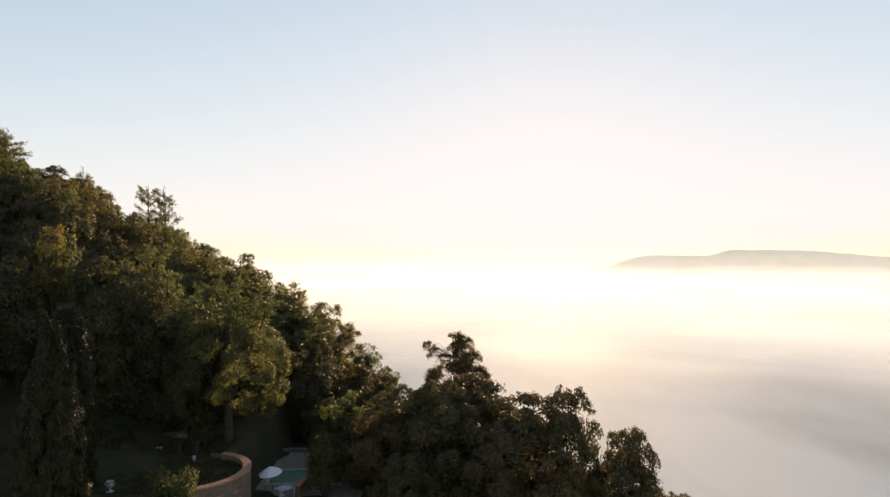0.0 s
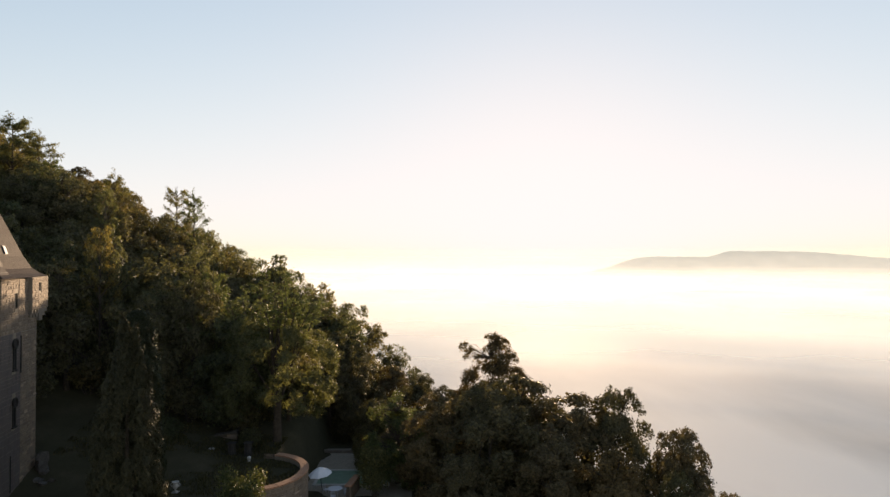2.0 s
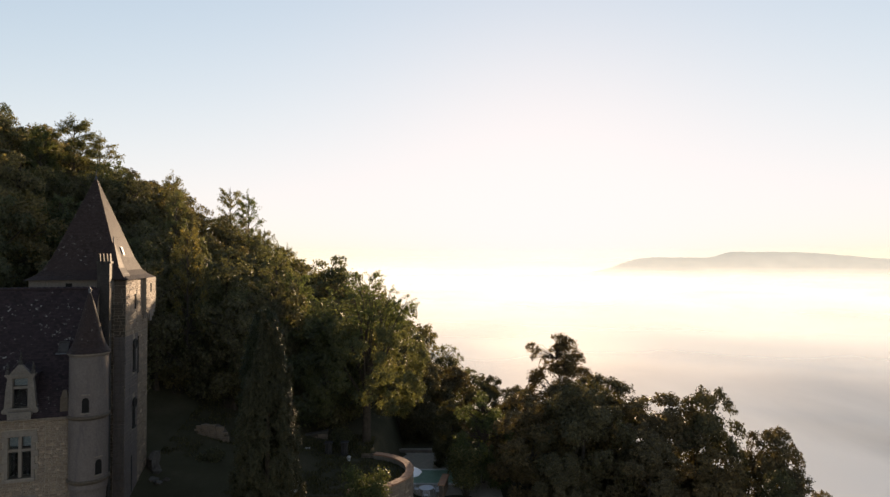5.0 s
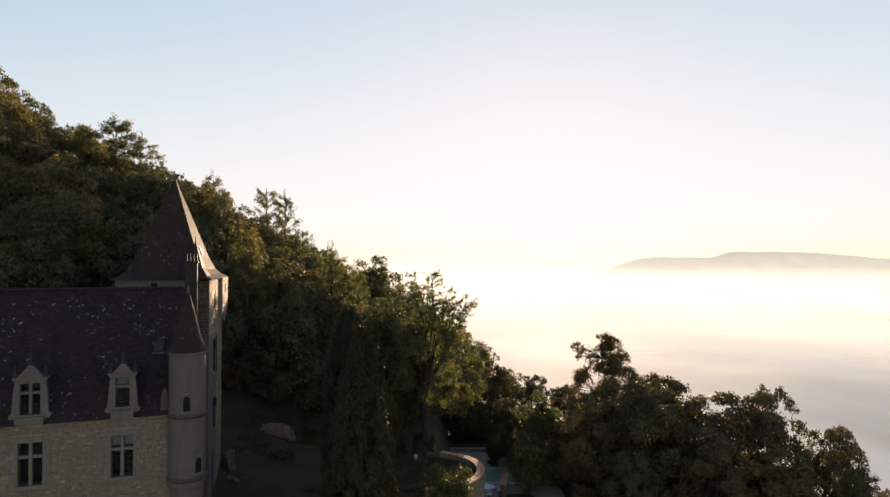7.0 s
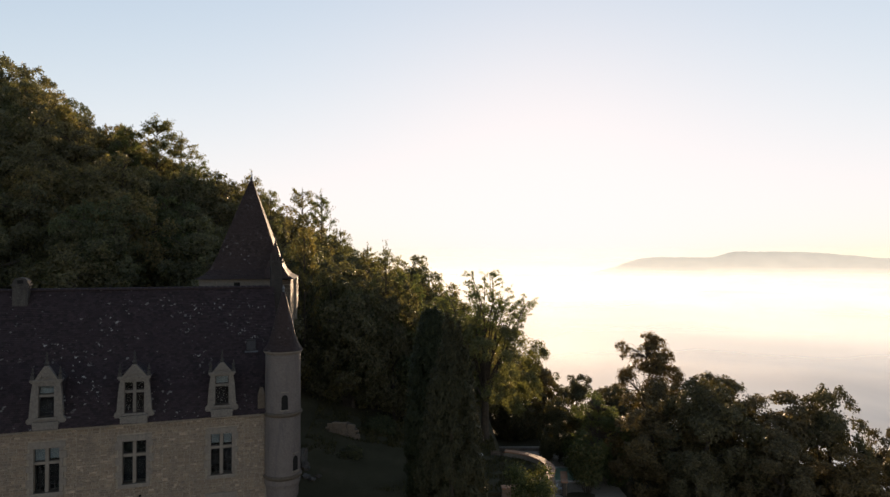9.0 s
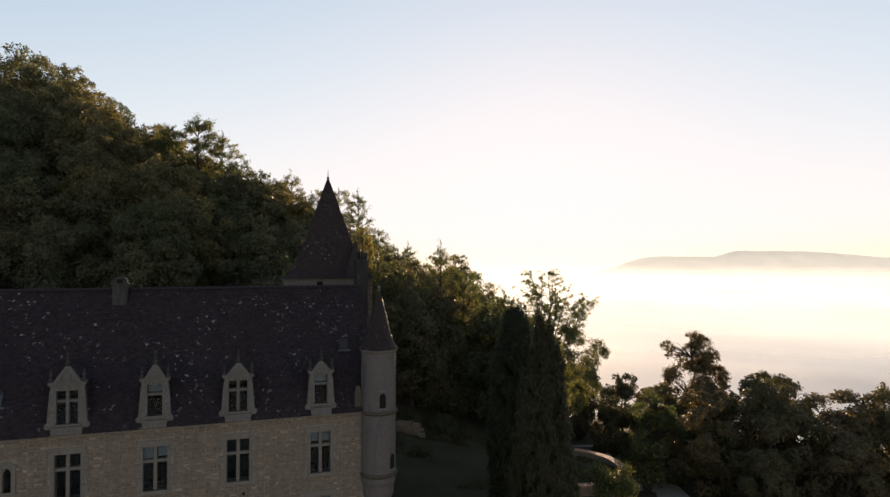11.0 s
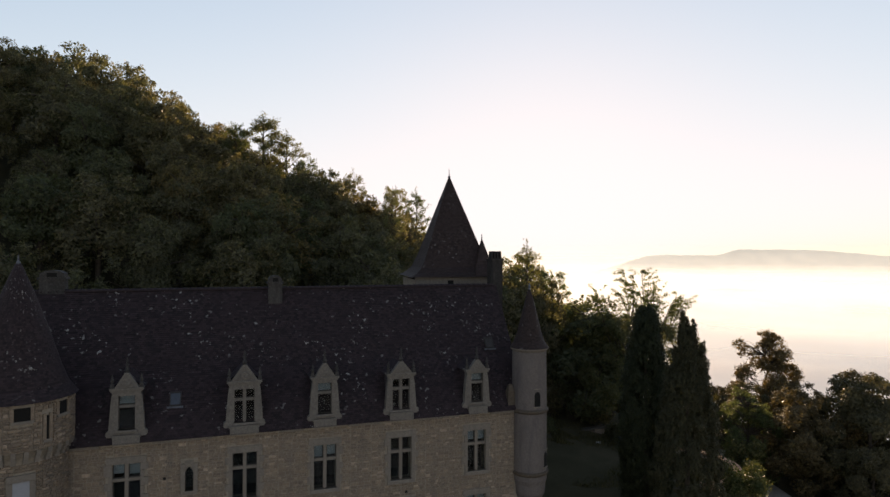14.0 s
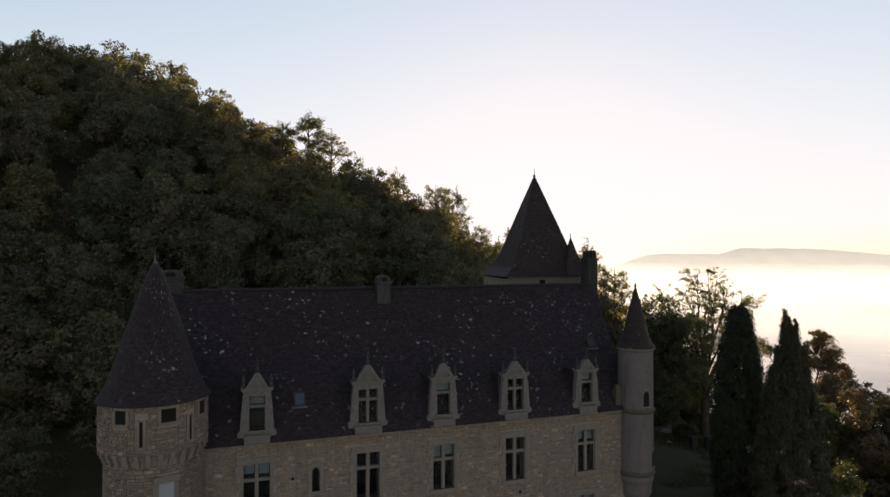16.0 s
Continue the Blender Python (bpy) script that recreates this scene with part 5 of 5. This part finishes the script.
def tall_oak():
    big = [((0.4, 0, 16.5), 1.2), ((1.5, 0.3, 15.4), 1.5), ((2.5, -0.2, 13.9), 1.4), ((0.4, 0.4, 14.9), 1.4), ((1.2, -0.5, 13.4), 1.6), ((-3.4, 0, 15.5), 0.9), ((-2.6, 0.2, 14.9), 0.9), ((-3.0, -0.2, 14.3), 0.7), ((-1.6, -0.2, 13.9), 0.9), ((-0.8, 0.1, 13.0), 1.1),
           ((0.8, 0, 12.0), 2.0), ((-2.0, 0.4, 11.3), 1.8), ((3.2, 0, 11.2), 1.8), ((0.3, -1.6, 9.6), 2.4), ((-2.4, 1.0, 8.4), 2.2), ((2.9, 0.6, 8.2), 2.3), ((0.2, 0.8, 6.4), 2.6)]
    t = tree_from_lobes("oak_tree", boughs(big, 44, 6.0, (0.24, 0.42), (0.3, 0, 10), 0.85), 17.6, 0.2, 34000, 0.17, GLARE_BROWN_LEAF, 301, "tall oak standing above its neighbours", squash=1.0, shell=0.9, limbs=0.2, core=(0.3, 0, 10))
    t.matrix_world = pose(1.6, 84.8, -7.9)
    return t


tall_oak()


def locust():
    """The big locust behind the garden terrace: full below, open flat sprays on top."""
    rng = random.Random(8)
    t = thing("locust_tree", pose(-21.8, 65.5, 0.2, 0, 0, 30), "large honey locust with airy yellow-green foliage", "tree")
    b = Build()
    b.lathe([(0.62, -0.6), (0.48, 0.3), (0.42, 2.5), (0.36, 4.6)], 0, 0, 12)
    spots, sizes = [], []
    low = []
    for k in range(26):
        f = k / 25
        d = 5.4 * math.sin(math.pi * (0.3 + 0.48 * f)) * rng.uniform(0.75, 1.05)
        low.append(((d * math.cos(2.4 * k), d * math.sin(2.4 * k), 4.6 + 7.0 * f), rng.uniform(1.2, 2.0)))
    low = boughs(low, 81, 5.0, (0.24, 0.4), (0, 0, 6), 0.6)
    part("crown", leaf_mesh("crown", [c for c, r in low], [r for c, r in low], 44000, 0.115, LOCUST_LEAF, 303, long=1.8, shell=0.7, squash=0.75, core=(0, 0, 6)), LOCUST_LEAF, t)
    for k in range(20):
        a = k * 2.4 + rng.uniform(-0.3, 0.3)
        d = 0.6 + 4.1 * math.sqrt(k / 19) * rng.uniform(0.8, 1.1)
        p = Vector((0.15 * math.cos(a), 0.15 * math.sin(a), rng.uniform(4.2, 7.5)))
        q = Vector((d * math.cos(a), d * math.sin(a), 18.3 - 0.13 * d * d - rng.uniform(0.0, 1.8)))
        pts = limb(b, p, q, 0.13, 0.02, rng, 0.05)
        for n in range(20):
            g = rng.uniform(0.2, 1.0)
            o = pts[1].lerp(pts[2], g * 2) if g < 0.5 else pts[2].lerp(pts[3], g * 2 - 1)
            w = Vector((rng.uniform(-1, 1) + 0.7 * math.cos(a), rng.uniform(-1, 1) + 0.7 * math.sin(a), rng.uniform(-0.1, 0.9))).normalized() * rng.uniform(0.6, 1.4)
            b.tube(o, o + w, 0.02, 0.006, 4)
            for h in (0.45, 0.75, 1.0):
                spots.append(tuple(o + w * h))
                sizes.append(rng.uniform(0.13, 0.32))
    part("trunk", b, BARK, t)
    part("top_sprays", leaf_mesh("top_sprays", spots, sizes, 13000, 0.105, LOCUST_LEAF, 302, long=1.8, shell=0.9, squash=0.6), LOCUST_LEAF, t)


locust()


def cypress(x, y, z, height, outline, spires, seed):
    """A cypress. outline: rows of (share of the height, radius); spires: rows of (dx, dy, drop) of its upright tips."""
    rng = random.Random(seed)
    t = thing("cypress_tree", pose(x, y, z), "tall dark column of Italian cypress", "tree", "cypresses by the chateau")
    b = Build()
    b.lathe([(0.3, -0.5), (0.22, 1.0), (0.1, height * 0.7), (0.03, height * 0.93)], 0, 0, 8)
    part("trunk", b, BARK, t)
    lobes, rads = [], []
    n = 420
    for k in range(n):
        f = ((k + 0.5) / n) ** 0.9
        (f0, r0), (f1, r1) = [(p, q) for p, q in zip(outline, outline[1:]) if p[0] <= f <= q[0]][0]
        wide = r0 + (r1 - r0) * (f - f0) / (f1 - f0)
        a = k * 2.4 + rng.uniform(-0.4, 0.4)
        r = min(wide * 0.55, rng.uniform(0.26, 0.5))
        d = max(0.0, wide - r * 0.8) * rng.uniform(0.78, 1.08)
        lobes.append((d * math.cos(a), d * math.sin(a), 0.5 + (height - 1.1) * f))
        rads.append(r)
    for dx, dy, drop in spires:
        for k in range(36):
            f = k / 35
            lobes.append((dx * (1 - 0.25 * f) + rng.uniform(-0.09, 0.09), dy + rng.uniform(-0.09, 0.09), height - 0.15 - drop - 2.4 * f))
            rads.append(0.09 + 0.3 * f)
    me = leaf_mesh("crown", lobes, rads, 80000, 0.072, CYPRESS_LEAF, seed, long=3.6, shell=0.7, squash=1.7, core=(0, 0, height * 0.4), rise=2.2)
    part("crown", me, CYPRESS_LEAF, t)


cypress(-27.3, 46.8, 0.4, 15.8, [(0.0, 1.7), (0.3, 1.95), (0.6, 1.75), (0.82, 1.35), (0.95, 0.95), (1.0, 0.45)], [(-0.3, 0.0, 0.1), (0.25, 0.1, 0.0), (0.0, -0.3, 0.3), (0.55, 0.0, 0.7), (-0.65, 0.0, 0.6)], 401)
cypress(-25.9, 42.5, -3.0, 19.2, [(0.0, 2.4), (0.4, 2.4), (0.6, 1.95), (0.75, 1.45), (0.84, 0.85), (0.92, 0.35), (1.0, 0.06)], [(-0.3, 0.0, 0.0), (0.5, 0.1, 0.7), (0.1, -0.4, 1.3), (-0.85, 0.1, 2.5), (1.0, -0.2, 2.2), (-1.25, 0.2, 3.9), (1.4, 0.2, 3.5)], 402)


# ---- garden terrace ----
CX, CY, CR = -21.7, 55.0, 4.75
b = Build()
wall_prof = [(-36.0, 50.3), (CX, 50.3)] + [(CX + CR * math.sin(radians(a)), CY - CR * math.cos(radians(a))) for a in range(6, 181, 6)] + [(-36.0, 59.7)]
top_z = 1.0
b.hull([(x, y, -6) for x, y in wall_prof], [(x, y, top_z) for x, y in wall_prof])
tagged(new("terrace", b.mesh("terrace", GROUND)), "dark lawn of the raised garden terrace", "lawn", "", "structure")

ring = [(CX + CR * math.sin(radians(a)), CY - CR * math.cos(radians(a))) for a in range(0, 165, 4)]
line = ring
terrace_wall = thing("terrace_wall", Matrix(), "curved rubble retaining wall with a terracotta coping", "wall", "", "structure")
b = Build()
for (x0, y0), (x1, y1) in zip(line, line[1:]):
    w = Vector((x1 - x0, y1 - y0)).normalized()
    n = Vector((w.y, -w.x))
    a, c, d, e = (x0 + n.x * 0.3, y0 + n.y * 0.3), (x1 + n.x * 0.3, y1 + n.y * 0.3), (x1 - n.x * 0.25, y1 - n.y * 0.25), (x0 - n.x * 0.25, y0 - n.y * 0.25)
    b.hull([(*p, -6) for p in (a, c, d, e)], [(*p, 1.38) for p in (a, c, d, e)])
part("wall_core", b, MORTAR, terrace_wall)
rng = random.Random(66)
b = Build()
length = CR * math.pi
for a, c, d, e in rubble(0, length, -5.0, 1.36, [], rng, 1.3):
    stone_block(b, a, c, d, e, 0, 0.03, rng)
for k in range(len(b.v)):
    x, y, z = b.v[k]
    ang, r = x / CR, CR + 0.3 - y
    b.v[k] = (CX + r * math.sin(ang), CY - r * math.cos(ang), z)
tagged(part("rubble_facing", b, STONE, terrace_wall), kind="stuff")
for (x0, y0), (x1, y1) in zip(line, line[1:]):
    w = Vector((x1 - x0, y1 - y0)).normalized()
    n = Vector((w.y, -w.x))
    m = 1 if (Vector((x1, y1)) - Vector((x0, y0))).length < 1 else 6
    for k in range(m):
        p, q = Vector((x0, y0)).lerp(Vector((x1, y1)), k / m), Vector((x0, y0)).lerp(Vector((x1, y1)), (k + 1) / m)
        p, q = p + w * 0.008, q - w * 0.008
        lift = rng.uniform(-0.012, 0.012)
        base = [(p + n * 0.38), (q + n * 0.38), (q - n * 0.32), (p - n * 0.32)]
        b = Build()
        b.hull([(v.x, v.y, 1.38) for v in base], [(v.x, v.y, 1.5 + lift) for v in base])
        part("coping_slab", b, COPING, terrace_wall)


def lawn_grass():
    """Uneven grass on the terrace and the bank behind it: single bent blades."""
    r = np.random.default_rng(77)
    n = 26000
    x, y = r.uniform(-39, -17.2, n), r.uniform(50.6, 67, n)
    ok = (y < 59.4) | (x < -21)
    ok &= ~((x > CX) & (np.hypot(x - CX, y - CY) > CR - 0.4) & (y < 59.6)) & ~((x < -36.0) & (y < 56))
    tuft = np.array([noise.noise((a * 0.7, c * 0.7, 2.0)) for a, c in zip(x, y)])
    ok &= tuft > -0.25
    x, y, tuft = x[ok], y[ok], tuft[ok]
    b = Build()
    for a, c, k, turn, tall in zip(x, y, tuft, r.uniform(0, 6.28, len(x)), r.uniform(0.1, 0.24, len(x))):
        z = 1.0 if (c < 59.6 and a > -36) else ground_z(a, c)
        tall *= 1.0 + 1.2 * max(0.0, k)
        dx, dy = math.cos(turn) * 0.05, math.sin(turn) * 0.05
        b.face([(a - dx, c - dy, z - 0.08), (a + dx, c + dy, z - 0.08), (a + dy * 1.6, c - dx * 1.6, z + tall)])
    tagged(new("grass", b.mesh("grass", GRASS)), "uneven dark grass of the garden terrace", "grass", "", "stuff")


lawn_grass()


def lathe_thing(name, x, y, z, profile, material, label, category, sides=20, piece="body"):
    t = thing(name, pose(x, y, z), label, category)
    b = Build()
    b.lathe(profile, 0, 0, sides)
    part(piece, b, material, t, smooth=True)
    return t


def urn(x, y, z):
    t = lathe_thing("garden_urn", x, y, z, [(0.0, 0.0), (0.17, 0.0), (0.17, 0.05), (0.07, 0.12), (0.06, 0.2), (0.14, 0.28), (0.24, 0.42), (0.25, 0.52), (0.17, 0.62), (0.19, 0.7), (0.27, 0.76), (0.27, 0.8), (0.22, 0.8), (0.15, 0.7), (0.0, 0.65)],
                    WHITE_STONE, "white stone urn on the terrace parapet", "urn")
    for side in (-1, 1):
        b = Build()
        pts = [(0.22, 0.4), (0.34, 0.48), (0.36, 0.62), (0.26, 0.72)]
        for p, q in zip(pts, pts[1:]):
            b.tube((side * p[0], 0, p[1]), (side * q[0], 0, q[1]), 0.03, 0.03, 6)
        part("handle", b, WHITE_STONE, t)
    b = Build()
    b.box(-0.24, 0.24, -0.24, 0.24, -0.02, 0.0)
    part("foot_plate", b, WHITE_STONE, t)


urn(-25.8, 50.05, 1.52)
lathe_thing("stone_ball", -22.7, 58.8, 1.0, [(0.0, -0.02), (0.12, 0.0), (0.14, 0.1), (0.07, 0.14), (0.15, 0.22), (0.19, 0.34), (0.15, 0.46), (0.0, 0.52)], WHITE_STONE, "small pale stone ball on the lawn edge", "ornament")


def shrub(x, y, z, spread, height, seed, leaf, label, leaves=6000, size=0.12):
    rng = random.Random(seed)
    t = thing("shrub", pose(x, y, z), label, "shrub", "garden shrubs")
    lobes = [((rng.uniform(-1, 1) * spread * 0.6, rng.uniform(-1, 1) * spread * 0.6, height * rng.uniform(0.3, 0.8)), spread * rng.uniform(0.25, 0.45)) for k in range(14)]
    b = Build()
    for c, r in lobes:
        limb(b, (c[0] * 0.15, c[1] * 0.15, -0.2), c, 0.04, 0.012, rng)
    tagged(part("stem_tangle", b, BARK, t), kind="stuff")
    part("foliage", leaf_mesh("foliage", [c for c, r in lobes], [r for c, r in lobes], leaves, size, leaf, seed, shell=0.8), leaf, t)


shrub(-19.9, 47.0, 1.2, 1.9, 2.9, 501, SHRUB_LEAF, "golden-leaved shrub before the terrace wall", 5200)
shrub(-11.6, 63.5, -4.0, 2.3, 5.4, 502, SHRUB_LEAF, "pale leafy shrub beside the pool", 5200, 0.16)
shrub(-34.6, 56.8, 1.2, 1.2, 1.3, 503, OAK_LEAF, "dark shrub at the foot of the tower")
shrub(-32.5, 63.8, 1.2, 2.0, 2.4, 504, OAK_LEAF, "dark clipped shrub behind the lawn")
shrub(-24.3, 63.9, 0.9, 1.2, 1.4, 505, OAK_LEAF, "low shrub near the stone bench")

# a hedge of dark shrubs at the back of the lawn
for k in range(7):
    shrub(-41.5 + k * 2.6, 66.6 + (k % 2) * 0.8, ground_z(-41.5 + k * 2.6, 66.6) - 0.1, 2.0, 3.6 + 0.4 * (k % 3), 510 + k, OAK_LEAF, "tall dark shrub of the overgrown bank", 3000, 0.2)

# old retaining wall and steps behind the lawn
def ruin_wall():
    t = thing("old_wall", pose(-38.6, 60.4, 0.6, 0, 0, -6), "low weathered rubble wall behind the lawn", "wall")
    rng = random.Random(91)
    tops = [(0.0, 0.4), (0.5, 1.5), (1.0, 2.5), (1.5, 3.3), (2.0, 3.55), (2.6, 3.4), (3.2, 3.5), (3.8, 3.2), (4.2, 2.7), (4.5, 1.8)]
    b = Build()
    b.prism([(0.0, -1.0), (4.5, -1.0)] + [(x, z - 0.12) for x, z in tops[::-1]], 0.06, 0.6)
    part("wall_core", b, STONE_DARK, t)
    for a, c, d, e in rubble(0, 4.5, 0.0, 3.6, [], rng, 1.25):
        x = (a + c) / 2
        k = max(n for n in range(9) if tops[n][0] <= x)
        (x0, z0), (x1, z1) = tops[k], tops[k + 1]
        if e > z0 + (z1 - z0) * (x - x0) / (x1 - x0) + 0.06:
            continue
        s = Build()
        stone_block(s, a, c, d, e, 0.05, 0.06, rng, 0.03)
        part("stone", s, STONE, t)


ruin_wall()

t = thing("stone_bench", pose(-27.9, 61.4, 0.95, 0, 0, 4), "long pale stone bench at the back of the lawn", "bench")
b = Build()
b.box(-1.1, 1.1, -0.22, 0.22, 0.38, 0.48, 0.01)
part("seat", b, WHITE_STONE, t)
for x in (-0.8, 0.8):
    b = Build()
    b.box(x - 0.12, x + 0.12, -0.18, 0.18, -0.1, 0.38)
    part("support", b, WHITE_STONE, t)
for x, y in ((-24.9, 60.8), (-23.4, 60.9)):
    t = thing("stone_pedestal", pose(x, y, 0.95), "blackish stone pedestal with a cap", "pedestal", "pedestals on the lawn")
    b = Build()
    b.box(-0.3, 0.3, -0.3, 0.3, -0.1, 1.1, 0.03)
    part("shaft", b, BLACKISH, t)
    b = Build()
    b.box(-0.38, 0.38, -0.38, 0.38, 1.1, 1.22)
    part("cap", b, BLACKISH, t)

# pale rocks at the tower's foot
for n, (x, y, r, h) in enumerate(((-38.3, 53.6, 0.5, 1.5), (-37.8, 53.1, 0.36, 0.7), (-37.5, 52.0, 0.34, 0.2), (-37.0, 51.7, 0.3, 0.16), (-36.7, 52.2, 0.26, 0.14))):
    t = thing("rock", pose(x, y, ground_z(x, y), 0, 0, 70 * n), "pale weathered rock beside the tower", "rock", "rocks at the tower")
    b = Build()
    b.lathe([(0.02, -0.4), (r, -0.3), (r, h * 0.3), (r * 0.8, h * 0.6), (r * 0.55, h * 0.9), (0.02, h)], 0, 0, 11)
    b.v = [(x + 0.9 * r * noise.noise((x * 2, y * 2, z * 2 + n)), y + 0.9 * r * noise.noise((x * 2 + 5, y * 2, z * 2)), z + 0.25 * noise.noise((x * 3, y * 3, z))) for x, y, z in b.v]
    part("stone", b, ROCK, t)

# ---- pool terrace ----
b = Build()
b.box(-19.8, -8.0, 60.9, 79.0, -5.0, -3.95)
structure("pool_terrace", b, PAVING, "stone paved pool terrace", "paving")
t = thing("swimming_pool", pose(-14.4, 68.7, -3.95), "swimming pool under a green cover", "pool")
b = Build()
for x0, x1, y0, y1 in ((-4.0, 4.0, -2.4, -2.05), (-4.0, 4.0, 2.05, 2.4), (-4.0, -3.65, -2.05, 2.05), (3.65, 4.0, -2.05, 2.05)):
    b.box(x0, x1, y0, y1, 0.0, 0.12, 0.01)
part("kerb", b, WHITE_STONE, t)
b = Build()
b.box(-3.65, 3.65, -2.05, 2.05, 0.004, 0.08, 0.015)
part("cover", b, POOL_COVER, t)

t = thing("parasol", pose(-17.0, 64.6, -3.95, 4, -7), "open white canvas parasol by the pool", "parasol")
b = Build()
b.tube((0, 0, 0), (0, 0, 2.62), 0.03, 0.03, 8)
part("pole", b, DARK_WOOD, t)
b = Build()
b.lathe([(0.3, 0.0), (0.3, 0.08), (0.05, 0.14)], 0, 0, 16)
part("base", b, PAVING, t)
b = Build()
b.lathe([(1.17, 1.86), (1.2, 1.9), (0.85, 2.18), (0.42, 2.42), (0.03, 2.6)], 0, 0, 8)
canopy = part("canopy", b, WHITE_CLOTH, t)
for k in range(8):
    b = Build()
    a = radians(45 * k)
    b.tube((0.03 * math.cos(a), 0.03 * math.sin(a), 2.56), (1.15 * math.cos(a), 1.15 * math.sin(a), 1.85), 0.014, 0.01, 5)
    part("rib", b, DARK_WOOD, canopy)

t = thing("garden_table", pose(-15.6, 63.6, -3.95), "white metal garden table beside the pool", "table")
b = Build()
b.lathe([(0.0, 0.72), (0.72, 0.72), (0.74, 0.74), (0.72, 0.76), (0.0, 0.76)], 0, 0, 24)
part("tabletop", b, WHITE_METAL, t)
for k in range(4):
    b = Build()
    a = radians(45 + 90 * k)
    b.tube((0.5 * math.cos(a), 0.5 * math.sin(a), 0), (0.3 * math.cos(a), 0.3 * math.sin(a), 0.73), 0.025, 0.025, 6)
    part("leg", b, WHITE_METAL, t)


def garden_chair():
    t = thing("garden_chair", pose(-14.4, 63.5, -3.95, 0, 0, 80), "white metal garden chair by the pool table", "chair", "chairs round the garden table")
    b = Build()
    b.box(-0.22, 0.22, -0.22, 0.22, 0.42, 0.46, 0.01)
    part("seat", b, WHITE_METAL, t)
    b = Build()
    for x in (-0.2, -0.07, 0.07, 0.2):
        b.tube((x, 0.2, 0.46), (x, 0.28, 0.9), 0.015, 0.015, 5)
    b.tube((-0.22, 0.28, 0.9), (0.22, 0.28, 0.9), 0.02, 0.02, 6)
    part("backrest", b, WHITE_METAL, t)
    for x in (-0.19, 0.19):
        for y in (-0.19, 0.19):
            b = Build()
            b.tube((x * 1.1, y * 1.1, 0), (x, y, 0.43), 0.016, 0.016, 5)
            part("leg", b, WHITE_METAL, t)
    return t


chair = garden_chair()
for a in (0, 120, 240):
    copy_thing(chair, pose(-15.6 + 1.15 * math.sin(radians(a)), 63.6 - 1.15 * math.cos(radians(a)), -3.95, 0, 0, a + 180))

b = Build()
line2 = [(-20.5 + 1.1 * k, 77.2 - 0.012 * (k - 2) ** 2) for k in range(15)]
for (x0, y0), (x1, y1) in zip(line2, line2[1:]):
    b.hull([(x0, y0, -5), (x1, y1, -5), (x1, y1 + 0.5, -5), (x0, y0 + 0.5, -5)], [(x0, y0, -3.6), (x1, y1, -3.6), (x1, y1 + 0.5, -3.6), (x0, y0 + 0.5, -3.6)])
structure("pool_wall", b, ASHLAR, "low stone wall round the pool terrace", "wall")


def low_wall(x, y, z, turn, length, thick, h0, h1, name, label, cap, seed):
    """A low garden wall of single stones under coping slabs, its top rising from h0 to h1."""
    t = thing(name, pose(x, y, z, 0, 0, turn), label, "wall")
    rng = random.Random(seed)
    b = Build()
    b.prism([(0.03, -0.8), (length - 0.03, -0.8), (length - 0.03, h1 - 0.02), (0.03, h0 - 0.02)], 0.05, thick - 0.05)
    part("wall_core", b, STONE_DARK, t)
    for a, c, d, e in rubble(0, length, 0.0, max(h0, h1), [], rng, 1.8):
        if e > h0 + (h1 - h0) * (a + c) / 2 / length:
            continue
        b = Build()
        stone_block(b, a, c, d, e, 0.05, 0.04, rng, 0.025)
        part("stone", b, STONE, t)
    n = max(1, round(length / 0.7))
    for k in range(n):
        p, q = length * k / n + 0.01, length * (k + 1) / n - 0.01
        zp, zq = h0 + (h1 - h0) * k / n, h0 + (h1 - h0) * (k + 1) / n
        lift = rng.uniform(-0.02, 0.02)
        b = Build()
        b.prism([(p, zp), (q, zq), (q, zq + 0.14 + lift), (p, zp + 0.14 + lift)], -0.1, thick + 0.1)
        part("coping_slab", b, cap, t)


low_wall(-13.9, 62.4, -3.95, 80, 3.2, 0.5, 1.3, 1.3, "pool_side_wall", "short sunlit stone wall beside the pool table", COPING, 71)
low_wall(-29.2, 64.4, 0.9, 2, 3.6, 0.55, 0.55, 1.2, "sloping_wall", "low pale stone wall sloping down behind the lawn", ROCK, 72)

# small putlog holes of the facade, their shade painted as near-black blocks
for c, z in ((-18.55, 7.7), (-5.05, 5.36), (-12.2, 5.6)):
    b = Build()
    b.box(c - 0.07, c + 0.07, -0.01, 0.1, z - 0.07, z + 0.07)
    part("putlog_hole", b, HOLE_SHADE, front_wall)

# ---- stones of the facade ----
rng = random.Random(3)
rows = rubble(-24.0, 2.2, 4.4, EAVE - 0.16, KEEP, rng, 0.68)
rest = Build()
count = 0
for a, c, d, e in rows:
    if -15.5 < a < -7.5 and d > 7.0 and count < 300:
        s = Build()
        stone_block(s, a, c, d, e, 0.05, 0.022, rng)
        part("stone", s, STONE_PIECE, front_wall)
        count += 1
    else:
        stone_block(rest, a, c, d, e, 0.05, 0.022, rng)
for a, c, d, e in rubble(-24.0, 2.2, 0.0, 4.4, KEEP, rng, 1.4):
    stone_block(rest, a, c, d, e, 0.05, 0.022, rng)
tagged(part("rubble_facing", rest, STONE, front_wall), kind="stuff")
